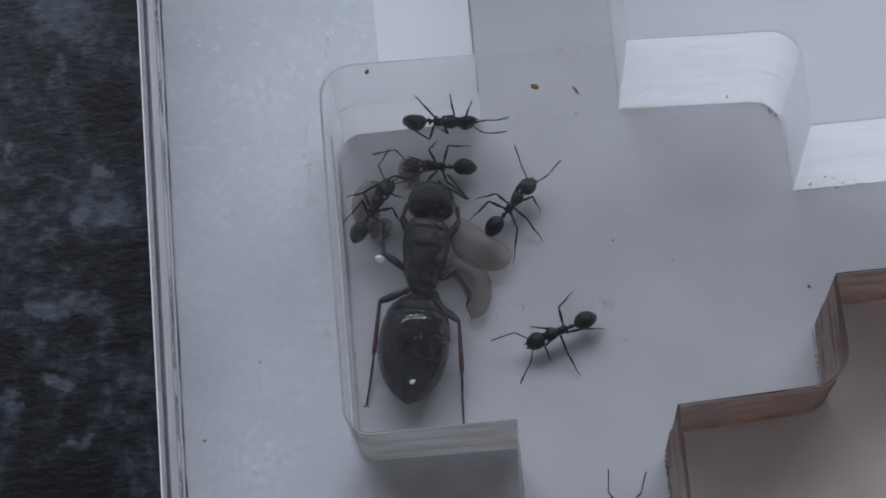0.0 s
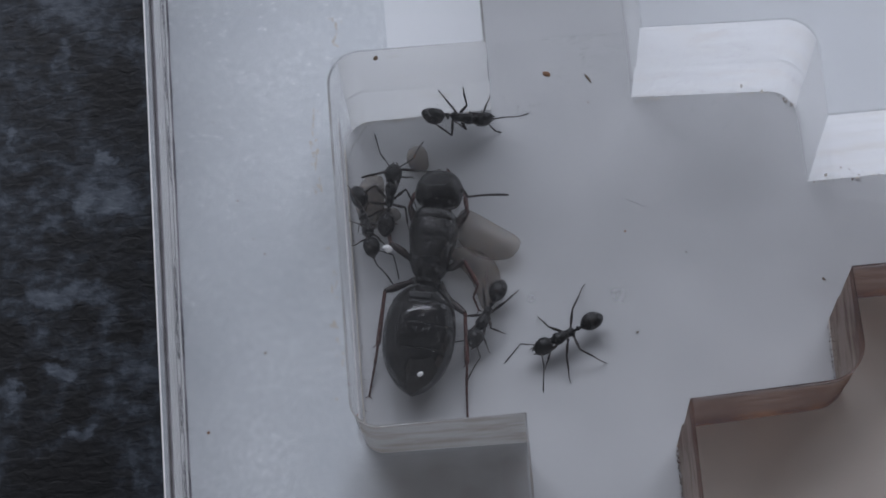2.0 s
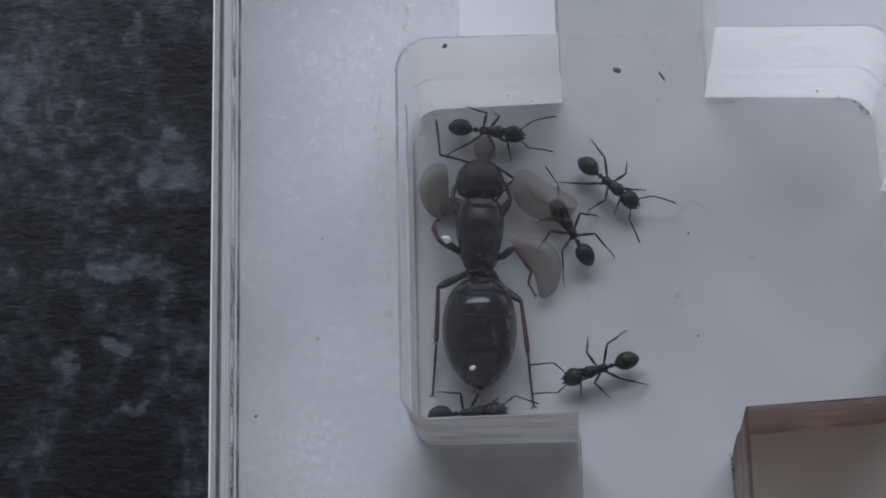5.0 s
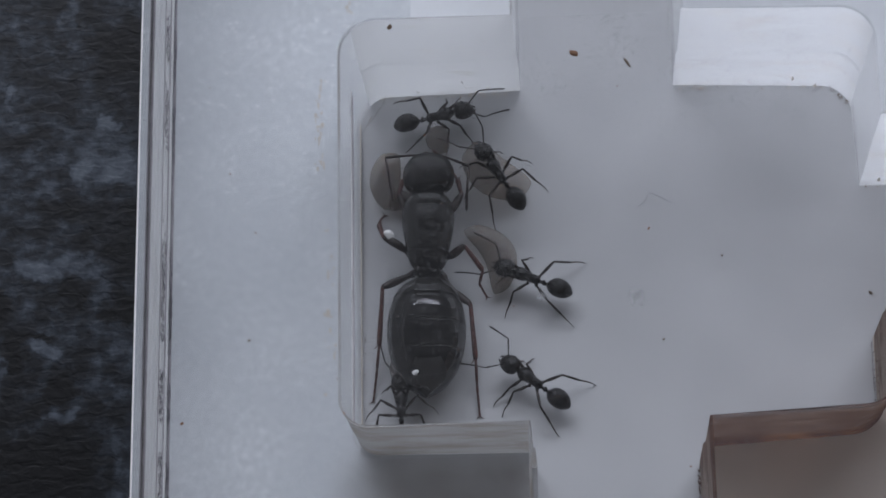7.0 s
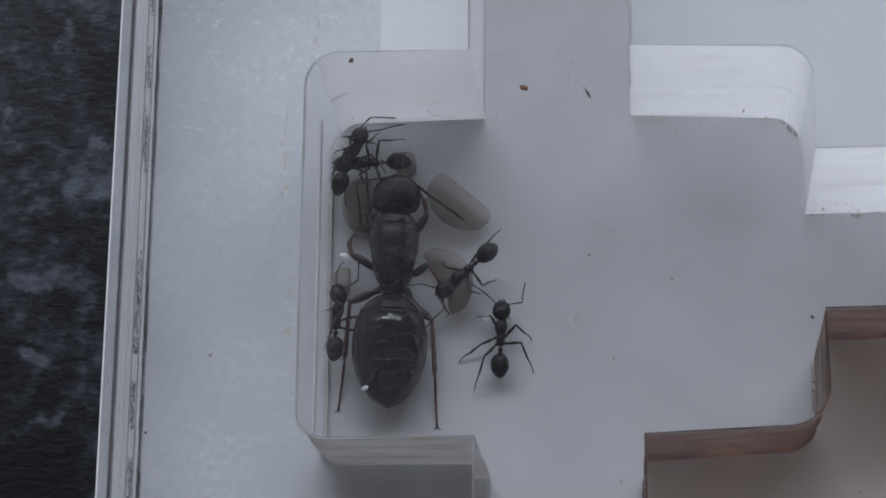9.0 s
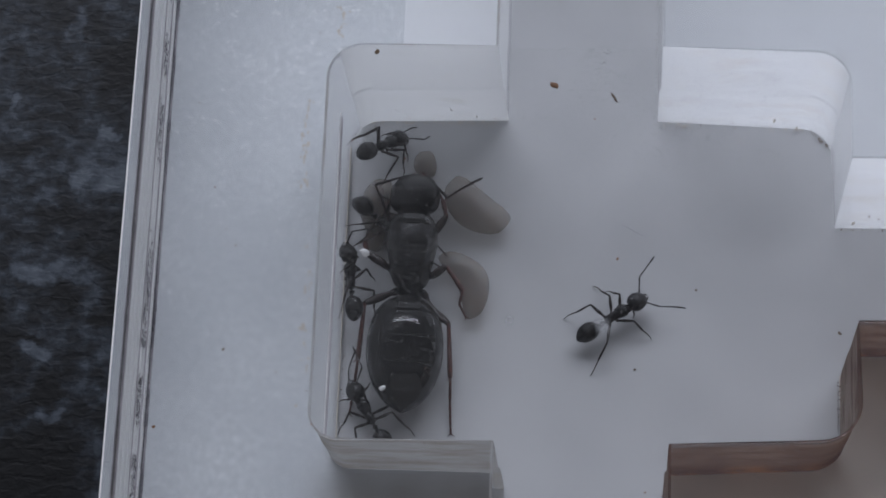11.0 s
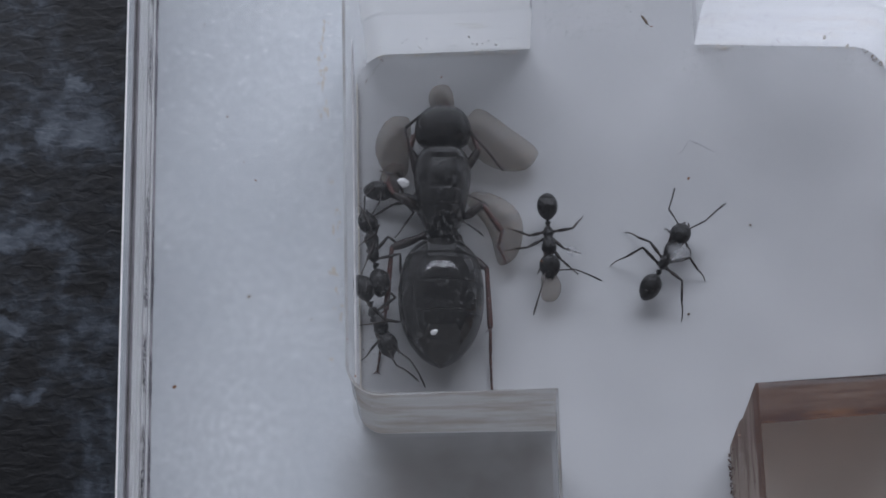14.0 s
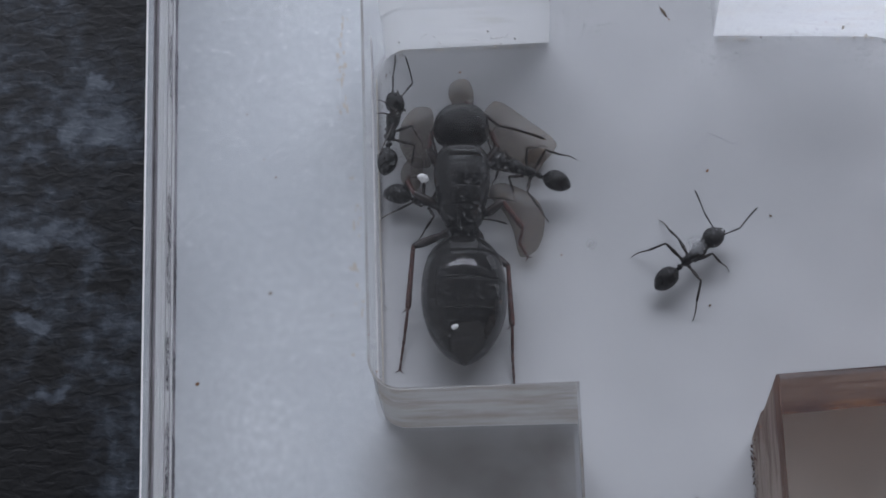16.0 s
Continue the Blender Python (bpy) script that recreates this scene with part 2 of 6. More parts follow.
def larva_material():
    m, nt, p, out = material("larva_skin")
    n = noise_at(nt, 1.6, 4.0)
    col = mixed(nt, n, (0.37, 0.325, 0.295), (0.50, 0.445, 0.405))
    nt.links.new(col, p.inputs["Base Color"])
    p.inputs["Roughness"].default_value = 0.42
    p.inputs["Subsurface Weight"].default_value = 0.6
    p.inputs["Subsurface Radius"].default_value = (0.9 * M, 0.7 * M, 0.5 * M)
    p.inputs["Subsurface Scale"].default_value = 1.0
    bumped(nt, p, noise_at(nt, 3.0, 2.0), 0.4, 0.06)
    glassy = node(nt, "BsdfTransparent")      # the grub's body lets part of the floor show through
    glassy.inputs["Color"].default_value = (0.90, 0.885, 0.86, 1)
    through_skin = node(nt, "MixShader", Fac=0.76)
    nt.links.new(p.outputs["BSDF"], through_skin.inputs[1])
    nt.links.new(glassy.outputs["BSDF"], through_skin.inputs[2])
    nt.links.new(through_skin.outputs["Shader"], out.inputs["Surface"])
    return m


def smear_material():
    """A thin milky smear that fades out to its rim."""
    m, nt, p, out = material("milky_smear")
    nt.nodes.remove(p)
    d = node(nt, "BsdfDiffuse")
    d.inputs["Color"].default_value = (0.445, 0.455, 0.465, 1)
    c = node(nt, "BsdfTransparent")
    far = node(nt, "VectorMath")
    far.operation = "LENGTH"
    nt.links.new(coords(nt), far.inputs[0])
    wavy = node(nt, "Math", )
    wavy.operation = "MULTIPLY_ADD"
    wavy.inputs[1].default_value = 0.5
    nt.links.new(noise_at(nt, 3.5, 4.0), wavy.inputs[0])
    nt.links.new(far.outputs["Value"], wavy.inputs[2])
    cover = ramp(nt, wavy.outputs["Value"], [(0.16, 0.60), (0.60, 0.0)])
    mix = node(nt, "MixShader")
    nt.links.new(cover, mix.inputs["Fac"])
    nt.links.new(c.outputs["BSDF"], mix.inputs[1])
    nt.links.new(d.outputs["BSDF"], mix.inputs[2])
    nt.links.new(mix.outputs["Shader"], out.inputs["Surface"])
    return m


def frost_material():
    """White underside of the clear body, clouded with fine frost."""
    m, nt, p, out = material("frosted_white")
    cloud = noise_at(nt, 3.4, 6.0, 0.80)
    wide = noise_at(nt, 0.16, 3.0, 0.5)
    both = mixed(nt, 0.35, cloud, wide)
    col = ramp(nt, both, [(0.36, (0.575, 0.60, 0.62)), (0.48, (0.635, 0.655, 0.67)), (0.57, (0.70, 0.72, 0.73)), (0.66, (0.86, 0.87, 0.875))])
    v = node(nt, "TexVoronoi", Scale=1.0, Randomness=1.0)
    nt.links.new(coords(nt, 3.4, (0.8, 1.25, 1.0)), v.inputs["Vector"])
    spots = ramp(nt, v.outputs["Distance"], [(0.10, 0.8), (0.32, 0.0)])
    some = ramp(nt, noise_at(nt, 1.3, 2.0), [(0.46, 0.0), (0.58, 1.0)])
    place = node(nt, "SeparateXYZ")
    nt.links.new(coords(nt), place.inputs["Vector"])
    north = node(nt, "MapRange")                # the frost is thickest at the upper end of the block
    for key, value in zip(("From Min", "From Max", "To Min", "To Max"), (-12.0, 2.0, 0.22, 1.0)):
        north.inputs[key].default_value = value
    nt.links.new(place.outputs["Y"], north.inputs["Value"])
    flecks = mixed(nt, 1.0, mixed(nt, 1.0, spots, some, "MULTIPLY"), north.outputs["Result"], "MULTIPLY")
    col = mixed(nt, flecks, col, (0.96, 0.96, 0.95))
    # shade under the body beside the lower end of the chamber, put into the colour as a brownish tone
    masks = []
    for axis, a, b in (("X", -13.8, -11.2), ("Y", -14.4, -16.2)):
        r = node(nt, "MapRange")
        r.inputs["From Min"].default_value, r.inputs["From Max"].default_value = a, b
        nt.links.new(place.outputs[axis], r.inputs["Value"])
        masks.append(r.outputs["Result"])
    toning = mixed(nt, 1.0, masks[0], masks[1], "MULTIPLY")
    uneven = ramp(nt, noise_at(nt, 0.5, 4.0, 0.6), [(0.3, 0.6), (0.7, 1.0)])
    col = mixed(nt, mixed(nt, 1.0, toning, uneven, "MULTIPLY"), col, (0.375, 0.355, 0.335))
    nt.links.new(col, p.inputs["Base Color"])
    p.inputs["Roughness"].default_value = 0.6
    return m


LAMINATE = laminate_material()
WHITE = white_plate_material()
CLEAR = clear_acrylic_material()
COVERING = cover_material()
# bright, dim, shaded and clear copies of one acrylic, standing for light by facing
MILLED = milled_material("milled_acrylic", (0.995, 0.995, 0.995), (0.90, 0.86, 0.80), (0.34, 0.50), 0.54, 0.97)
MILLED_DIM = milled_material("milled_acrylic_dim", (0.61, 0.612, 0.605), (0.45, 0.43, 0.37), (0.28, 0.44), 0.17, 0.85)
PALE = plain_material("pale_underside", (0.67, 0.68, 0.69), 0.5, 0.0, 0.25, 0.3, 0.07)
SMOOTH = plain_material("smooth_white", (0.83, 0.835, 0.84), 0.5, 0.0, 0.2, 0.3, 0.04)
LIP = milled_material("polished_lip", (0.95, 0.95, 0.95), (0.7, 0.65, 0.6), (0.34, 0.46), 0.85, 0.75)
LIP_DARK = milled_material("dark_lip", (0.66, 0.66, 0.66), (0.40, 0.35, 0.30), (0.34, 0.50), 0.28, 0.5)
LIP_WEST = milled_material("west_lip", (0.92, 0.92, 0.92), (0.60, 0.54, 0.46), (0.34, 0.50), 0.62, 0.6)
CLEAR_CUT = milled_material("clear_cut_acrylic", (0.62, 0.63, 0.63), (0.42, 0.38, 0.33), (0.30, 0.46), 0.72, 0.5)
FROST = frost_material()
MILLED_SHADED = milled_material("milled_acrylic_shaded", (0.47, 0.455, 0.435), (0.33, 0.285, 0.235), (0.38, 0.54), 0.12, 0.5)
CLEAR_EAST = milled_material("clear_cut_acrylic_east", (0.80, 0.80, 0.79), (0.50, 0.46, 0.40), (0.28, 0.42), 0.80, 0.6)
MILLED_STAINED = stained_wall_material("stained_acrylic", 0.06)
RUST_FILM = milled_material("rust_stained_acrylic", (0.20, 0.105, 0.075), (0.07, 0.032, 0.024), (0.36, 0.60), 0.25, 0.3)
# paler stained copy for lengthwise faces: the band that refraction brightens, put into colour
STAINED_PALE = milled_material("stained_acrylic_pale", (0.46, 0.39, 0.35), (0.15, 0.085, 0.065), (0.36, 0.52), 0.34, 0.5)
DAMP = plain_material("damp_plaster", (0.71, 0.635, 0.565), 0.7, 0.03, 0.22, 0.3, 0.30)
SEAM = plain_material("dark_seam", (0.42, 0.39, 0.41), 0.6, 0.02, 1.5, 0.3, 0.5)
SEAM_DARK = plain_material("dried_glue", (0.22, 0.20, 0.23), 0.6, 0.02, 2.5, 0.3, 0.6)
EDGE_LIT = plain_material("lit_edge", (0.86, 0.85, 0.84), 0.5, 0.02, 1.5, 0.3, 0.1)
CUT_EDGE = plain_material("worn_cut_edge", (0.66, 0.655, 0.645), 0.5, 0.02, 1.2, 0.3, 0.45)
CHITIN = chitin_material("worker_chitin", (0.009, 0.0085, 0.0085), 0.27, 0.030, 4.5)
LIMB = chitin_material("limb_chitin", (0.014, 0.010, 0.008), 0.42, 0.008, 7.0)
TIP = chitin_material("foot_chitin", (0.036, 0.026, 0.020), 0.5, 0.006, 7.0)
QUEEN_DULL = chitin_material("queen_thorax_chitin", (0.0045, 0.0043, 0.0043), 0.20, 0.04, 2.6, 0.55, 0.002)
QUEEN_SATIN = chitin_material("queen_pronotum_chitin", (0.007, 0.0068, 0.0066), 0.08, 0.011, 1.8, 0.9, 0.001)
QUEEN_GLOSS = chitin_material("queen_gaster_chitin", (0.0045, 0.0044, 0.0043), 0.055, 0.004, 3.0, 0.62, 0.002)
QUEEN_FEMUR = chitin_material("queen_femur_chitin", (0.015, 0.009, 0.0075), 0.40, 0.01, 6.0)
QUEEN_LIMB = chitin_material("queen_limb_chitin", (0.055, 0.021, 0.017), 0.40, 0.01, 6.0)
EYE = plain_material("compound_eye", (0.012, 0.012, 0.013), 0.25, 0.0, 8.0)
LARVA = larva_material()
DIRT = plain_material("brown_dirt", (0.17, 0.125, 0.09), 0.85, 0.02, 3.0, 0.2, 0.5)
TAN_DIRT = plain_material("tan_dirt", (0.36, 0.29, 0.225), 0.85, 0.02, 3.0, 0.2, 0.5)
RUST_DIRT = plain_material("rusty_dirt", (0.085, 0.045, 0.034), 0.85, 0.02, 3.0, 0.2, 0.6)
FINE_DUST = plain_material("grey_dust", (0.52, 0.52, 0.53), 0.8, 0.0, 3.0, 0.2, 0.3)
CONDENSED = condensation_material("condensation", 0.0078, ("X", -7.6, -5.9))
CONDENSED_EAST = condensation_material("thin_condensation", 0.016, ("Y", -3.0, -8.5))
SMEAR = smear_material()
DUST = plain_material("white_dust", (0.58, 0.585, 0.58), 0.7, 0.0, 3.0, 0.3, 0.1)
STAIN = plain_material("tan_stain", (0.60, 0.55, 0.48), 0.8, 0.0, 3.0, 0.2, 0.3)
FLECK = plain_material("brown_flake", (0.22, 0.12, 0.07), 0.6, 0.02, 4.0, 0.3, 0.4)
FIBRE = plain_material("grey_fibre", (0.34, 0.34, 0.36), 0.8, 0.0, 3.0, 0.2, 0.2)
ROOM_PAINT = plain_material("white_wall_paint", (0.37, 0.365, 0.36), 0.8, 0.0, 0.003, 0.3, 0.05)
ROOM_FLOOR = plain_material("wood_floor", (0.28, 0.19, 0.12), 0.5, 0.0, 0.01, 0.4, 0.3)


# ---- mesh helpers ----
def mesh_of(name, bm, mat, smooth=True, scale=M):
    bmesh.ops.recalc_face_normals(bm, faces=bm.faces)
    bmesh.ops.scale(bm, vec=(scale,) * 3, verts=bm.verts)
    me = bpy.data.meshes.new(name)
    bm.to_mesh(me)
    bm.free()
    for mt in mat if isinstance(mat, (list, tuple)) else [mat]:
        me.materials.append(mt)
    if smooth:
        me.shade_smooth()
    return me


def part(name, data, parent=None, label="", at=None):
    ob = new(name, data)
    ob.parent = parent
    if at is not None:
        ob.matrix_basis = at
    return tagged(ob, label) if label else ob


def box(bm, x0, x1, y0, y1, z0, z1):
    r = bmesh.ops.create_cube(bm, size=1.0)
    bmesh.ops.scale(bm, vec=(x1 - x0, y1 - y0, z1 - z0), verts=r["verts"])
    bmesh.ops.translate(bm, vec=((x0 + x1) / 2, (y0 + y1) / 2, (z0 + z1) / 2), verts=r["verts"])
    return r["verts"]


def boxmesh(name, mat, *dims, bevel=0.0, scale=M):
    bm = bmesh.new()
    box(bm, *dims)
    if bevel:
        bmesh.ops.bevel(bm, geom=bm.edges[:], offset=bevel, segments=2, affect="EDGES")
    return mesh_of(name, bm, mat, False, scale)


def rounded(points):
    """A closed outline in the plan: corners (x, y, radius), walked in order."""
    out, n = [], len(points)
    for i, (x, y, r) in enumerate(points):
        p, a, b = Vector((x, y)), Vector(points[i - 1][:2]), Vector(points[(i + 1) % n][:2])
        if r <= 0:
            out.append(p)
            continue
        u, v = (a - p).normalized(), (b - p).normalized()
        c = p + (u + v) * r
        for k in range(9):
            s = k / 8 * math.pi / 2
            out.append(c - v * r * math.cos(s) - u * r * math.sin(s))
    return out


def ring_loft(bm, rings, close_ends=True):
    made = [[bm.verts.new(p) for p in ring] for ring in rings]
    n = len(made[0])
    for a, b in zip(made, made[1:]):
        for i in range(n):
            bm.faces.new((a[i], a[(i + 1) % n], b[(i + 1) % n], b[i]))
    if close_ends:
        bm.faces.new(made[0][::-1])
        bm.faces.new(made[-1])
    return made


def tube(bm, points, radii, n=7):
    """A tapered limb through points."""
    pts = [Vector(p) for p in points]
    rings = []
    for i, p in enumerate(pts):
        d = (pts[min(i + 1, len(pts) - 1)] - pts[max(i - 1, 0)]).normalized()
        side = d.cross(Vector((0, 0, 1)))
        side = side.normalized() if side.length > 1e-4 else Vector((1, 0, 0))
        up = side.cross(d)
        rings.append([p + (side * math.cos(k * math.tau / n) + up * math.sin(k * math.tau / n)) * radii[i] for k in range(n)])
    ring_loft(bm, rings)


def lathe_body(bm, profile, n=20, square=1.0):
    """A body along x: rows (x, z of the axis, half width, half height); square below 1 flattens its back."""
    def bent(v):
        return math.copysign(abs(v) ** square, v)

    rings = []
    for x, z, w, h in profile:
        rings.append([Vector((x, w * bent(math.cos(k * math.tau / n)), z + h * bent(math.sin(k * math.tau / n)))) for k in range(n)])
    ring_loft(bm, rings)


def smooth_profile(keys, steps=24):
    """Profile rows between key rows, rounded like a string of arcs."""
    ks = np.array(keys, float)
    s = np.linspace(0, len(ks) - 1, steps)
    out = []
    for v in s:
        i = int(min(max(v, 0), len(ks) - 2))
        f = v - i
        p0, p1, p2, p3 = ks[max(i - 1, 0)], ks[i], ks[i + 1], ks[min(i + 2, len(ks) - 1)]
        q = 0.5 * (2 * p1 + (p2 - p0) * f + (2 * p0 - 5 * p1 + 4 * p2 - p3) * f * f + (3 * p1 - p0 - 3 * p2 + p3) * f ** 3)
        q[2:] = np.maximum(q[2:], 0.006)
        out.append(tuple(q))
    return out


def ellipsoid(bm, c, r, tilt=0.0, subdiv=3):
    v = bmesh.ops.create_icosphere(bm, subdivisions=subdiv, radius=1.0)["verts"]
    m = Matrix.Translation(c) @ Matrix.Rotation(radians(tilt), 4, "Y") @ Matrix.Diagonal((*r, 1))
    bmesh.ops.transform(bm, matrix=m, verts=v)
    return v


# ---- the room and the worktop ----
def room():
    """A plain light room with one window to the north."""
    x0, x1, y0, y1, z0, z1, t = -1.8, 1.8, -2.4, 0.85, -0.9, 1.95, 0.12
    wx0, wx1, wz0, wz1 = -0.90, 0.88, 0.46, 1.12
    S = 1.0
    tagged(new("floor", boxmesh("floor", ROOM_FLOOR, x0 - t, x1 + t, y0 - t, y1 + t, z0 - t, z0, scale=S)), "brown wooden floor of the room", "floor", kind="structure")
    tagged(new("ceiling", boxmesh("ceiling", ROOM_PAINT, x0 - t, x1 + t, y0 - t, y1 + t, z1, z1 + t, scale=S)), "plain white painted ceiling", "ceiling", kind="structure")
    tagged(new("wall_west", boxmesh("wall_west", ROOM_PAINT, x0 - t, x0, y0, y1, z0, z1, scale=S)), "plain white painted wall", "wall", kind="structure")
    tagged(new("wall_east", boxmesh("wall_east", ROOM_PAINT, x1, x1 + t, y0, y1, z0, z1, scale=S)), "plain white painted wall", "wall", kind="structure")
    tagged(new("wall_south", boxmesh("wall_south", ROOM_PAINT, x0 - t, x1 + t, y0 - t, y0, z0, z1, scale=S)), "plain white painted wall", "wall", kind="structure")
    bm = bmesh.new()
    box(bm, x0 - t, wx0, y1, y1 + t, z0, z1)
    box(bm, wx1, x1 + t, y1, y1 + t, z0, z1)
    box(bm, wx0, wx1, y1, y1 + t, z0, wz0)
    box(bm, wx0, wx1, y1, y1 + t, wz1, z1)
    tagged(new("wall_north", mesh_of("wall_north", bm, ROOM_PAINT, False, S)), "white painted wall with a window opening", "wall", kind="structure")
    win = tagged(new("window_1"), "white framed window that lets daylight in", "window", kind="structure")
    bm = bmesh.new()
    for a in ((wx0, wx0 + 0.04, wz0, wz1), (wx1 - 0.04, wx1, wz0, wz1), (wx0 + 0.04, wx1 - 0.04, wz0, wz0 + 0.04), (wx0 + 0.04, wx1 - 0.04, wz1 - 0.04, wz1)):
        box(bm, a[0], a[1], y1 + 0.03, y1 + 0.09, a[2], a[3])
    part("window_frame", mesh_of("window_frame", bm, ROOM_PAINT, False, S), win)
    # the worktop on which the nest lies
    bm = bmesh.new()
    box(bm, -0.9, 0.9, -0.7, 0.6, -0.04 - BASE * M, -BASE * M)
    bmesh.ops.bevel(bm, geom=[e for e in bm.edges], offset=0.004, segments=3, affect="EDGES")
    tagged(new("worktop", mesh_of("worktop", bm, LAMINATE, False, S)), "dark slate-look laminate worktop with embossed ripples", "worktop", kind="structure")
    top = -0.04 - BASE * M
    sup = tagged(new("worktop_support"), "white painted side panels under the worktop", "cabinet", kind="structure")
    for x in (-0.85, 0.80):
        part("side_panel", boxmesh("side_panel", ROOM_PAINT, x, x + 0.05, -0.65, 0.55, z0, top, scale=S), sup)


room()

# ---- the nest ----
NEST_X0, NEST_X1, NEST_Y0, NEST_Y1 = -19.6, 42.0, -48.0, 36.0
WEST_BLOCK = [(NEST_X0, NEST_Y1, 0), (-6.2, NEST_Y1, 0), (-6.2, 0.0, 0), (-12.6, 0.0, 1.3), (-12.6, -15.4, 1.0), (-5.95, -15.4, 0), (-5.95, NEST_Y0, 0), (NEST_X0, NEST_Y0, 0)]
EAST_BLOCK = [(0.0, NEST_Y1, 0), (0.0, 0.0, 0), (6.95, -0.25, 1.2), (6.98, -4.45, 0), (NEST_X1, -4.2, 0), (NEST_X1, NEST_Y1, 0)]
SOUTH_BLOCK = [(0.3, NEST_Y0, 0), (0.3, -15.4, 0), (7.1, -15.1, 1.4), (7.1, -10.7, 0), (NEST_X1, -10.2, 0), (NEST_X1, NEST_Y0, 0)]
TOP = H + COVER + 0.03
SHEET = 3.4                     # top of the lower of the two body sheets

nest = tagged(new("ant_nest"), "flat white and clear acrylic ant nest on the worktop", "ant nest")
nest.matrix_basis = mm(0, 0, -BASE)


def nest_part(name, data, label="", shadow=True):
    ob = part(name, data, nest, label, mm(0, 0, BASE))
    ob.visible_shadow = shadow
    return ob


def turn_of(pts):
    """1 for an outline that runs counter-clockwise, -1 for one that runs clockwise."""
    return 1 if sum(a.x * b.y - b.x * a.y for a, b in zip(pts, pts[1:] + pts[:1])) > 0 else -1


def acrylic_block(corners, wall_mats, label, lip_mat, frost):
    """One solid island of the clear body: milled upright faces and a polished top."""
    pts = rounded(corners)
    n = len(pts)

    def shifted(by):
        out = []
        for i in range(n):
            d = (pts[(i + 1) % n] - pts[i - 1]).normalized()
            out.append(pts[i] + Vector((-d.y, d.x)) * by * turn_of(pts))
        return out

    # two sheets lie on one another: the lower one stands a little proud
    low, inner = shifted(-0.07), shifted(0.09)
    bm = bmesh.new()
    rings = [[bm.verts.new((p.x, p.y, z)) for p in ring] for ring, z in ((low, 0.004), (low, 0.45), (low, SHEET - 0.22), (shifted(-0.045), SHEET - 0.05), (pts, SHEET + 0.03), (pts, H - 0.95), (pts, H))]
    for i in range(n):
        p, q = pts[i], pts[(i + 1) % n]
        # cuts across the plate take the bright or dim copy, those along it the clear one, the lower chamber end the
        # shaded one: light by facing, put into the material
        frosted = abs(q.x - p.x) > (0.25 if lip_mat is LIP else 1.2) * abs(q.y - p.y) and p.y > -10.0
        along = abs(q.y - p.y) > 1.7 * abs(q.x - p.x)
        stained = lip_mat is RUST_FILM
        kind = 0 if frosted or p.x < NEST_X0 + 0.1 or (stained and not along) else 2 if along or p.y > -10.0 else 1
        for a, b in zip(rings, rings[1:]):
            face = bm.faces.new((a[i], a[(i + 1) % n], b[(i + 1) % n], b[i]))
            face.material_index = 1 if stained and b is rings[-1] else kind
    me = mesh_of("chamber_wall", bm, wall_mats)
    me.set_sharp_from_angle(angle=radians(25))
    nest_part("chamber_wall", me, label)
    bm = bmesh.new()
    bm.faces.new([bm.verts.new((p.x, p.y, H)) for p in pts])
    bmesh.ops.triangulate(bm, faces=bm.faces[:])
    me = mesh_of("block_top", bm, CLEAR, False)
    if me.polygons[0].normal.z < 0:
        me.flip_normals()
    nest_part("block_top", me, "polished clear acrylic top face", False)
    # the broken edge round the top, as a thin bright lip
    bm = bmesh.new()
    up = [bm.verts.new((p.x, p.y, H + 0.004)) for p in inner]
    dn = [bm.verts.new((p.x, p.y, H - 0.07)) for p in pts]
    for i in range(n):
        face = bm.faces.new((dn[i], dn[(i + 1) % n], up[(i + 1) % n], up[i]))
        # lengthwise edges of the western block take the darker lip
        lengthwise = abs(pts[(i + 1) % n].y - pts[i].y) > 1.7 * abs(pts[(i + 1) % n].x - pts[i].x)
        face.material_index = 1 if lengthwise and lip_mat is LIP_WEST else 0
    nest_part("edge_lip", mesh_of("edge_lip", bm, [lip_mat, LIP_DARK], False), "thin broken edge of the acrylic")
    if frost is not None:
        bm = bmesh.new()
        bm.faces.new([bm.verts.new((p.x, p.y, 0.02)) for p in inner])
        r = bmesh.ops.extrude_face_region(bm, geom=bm.faces[:])
        bmesh.ops.translate(bm, vec=(0, 0, -0.016), verts=[v for v in r["geom"] if isinstance(v, bmesh.types.BMVert)])
        nest_part("underside", mesh_of("underside", bm, frost, False), "white underside of the clear body")


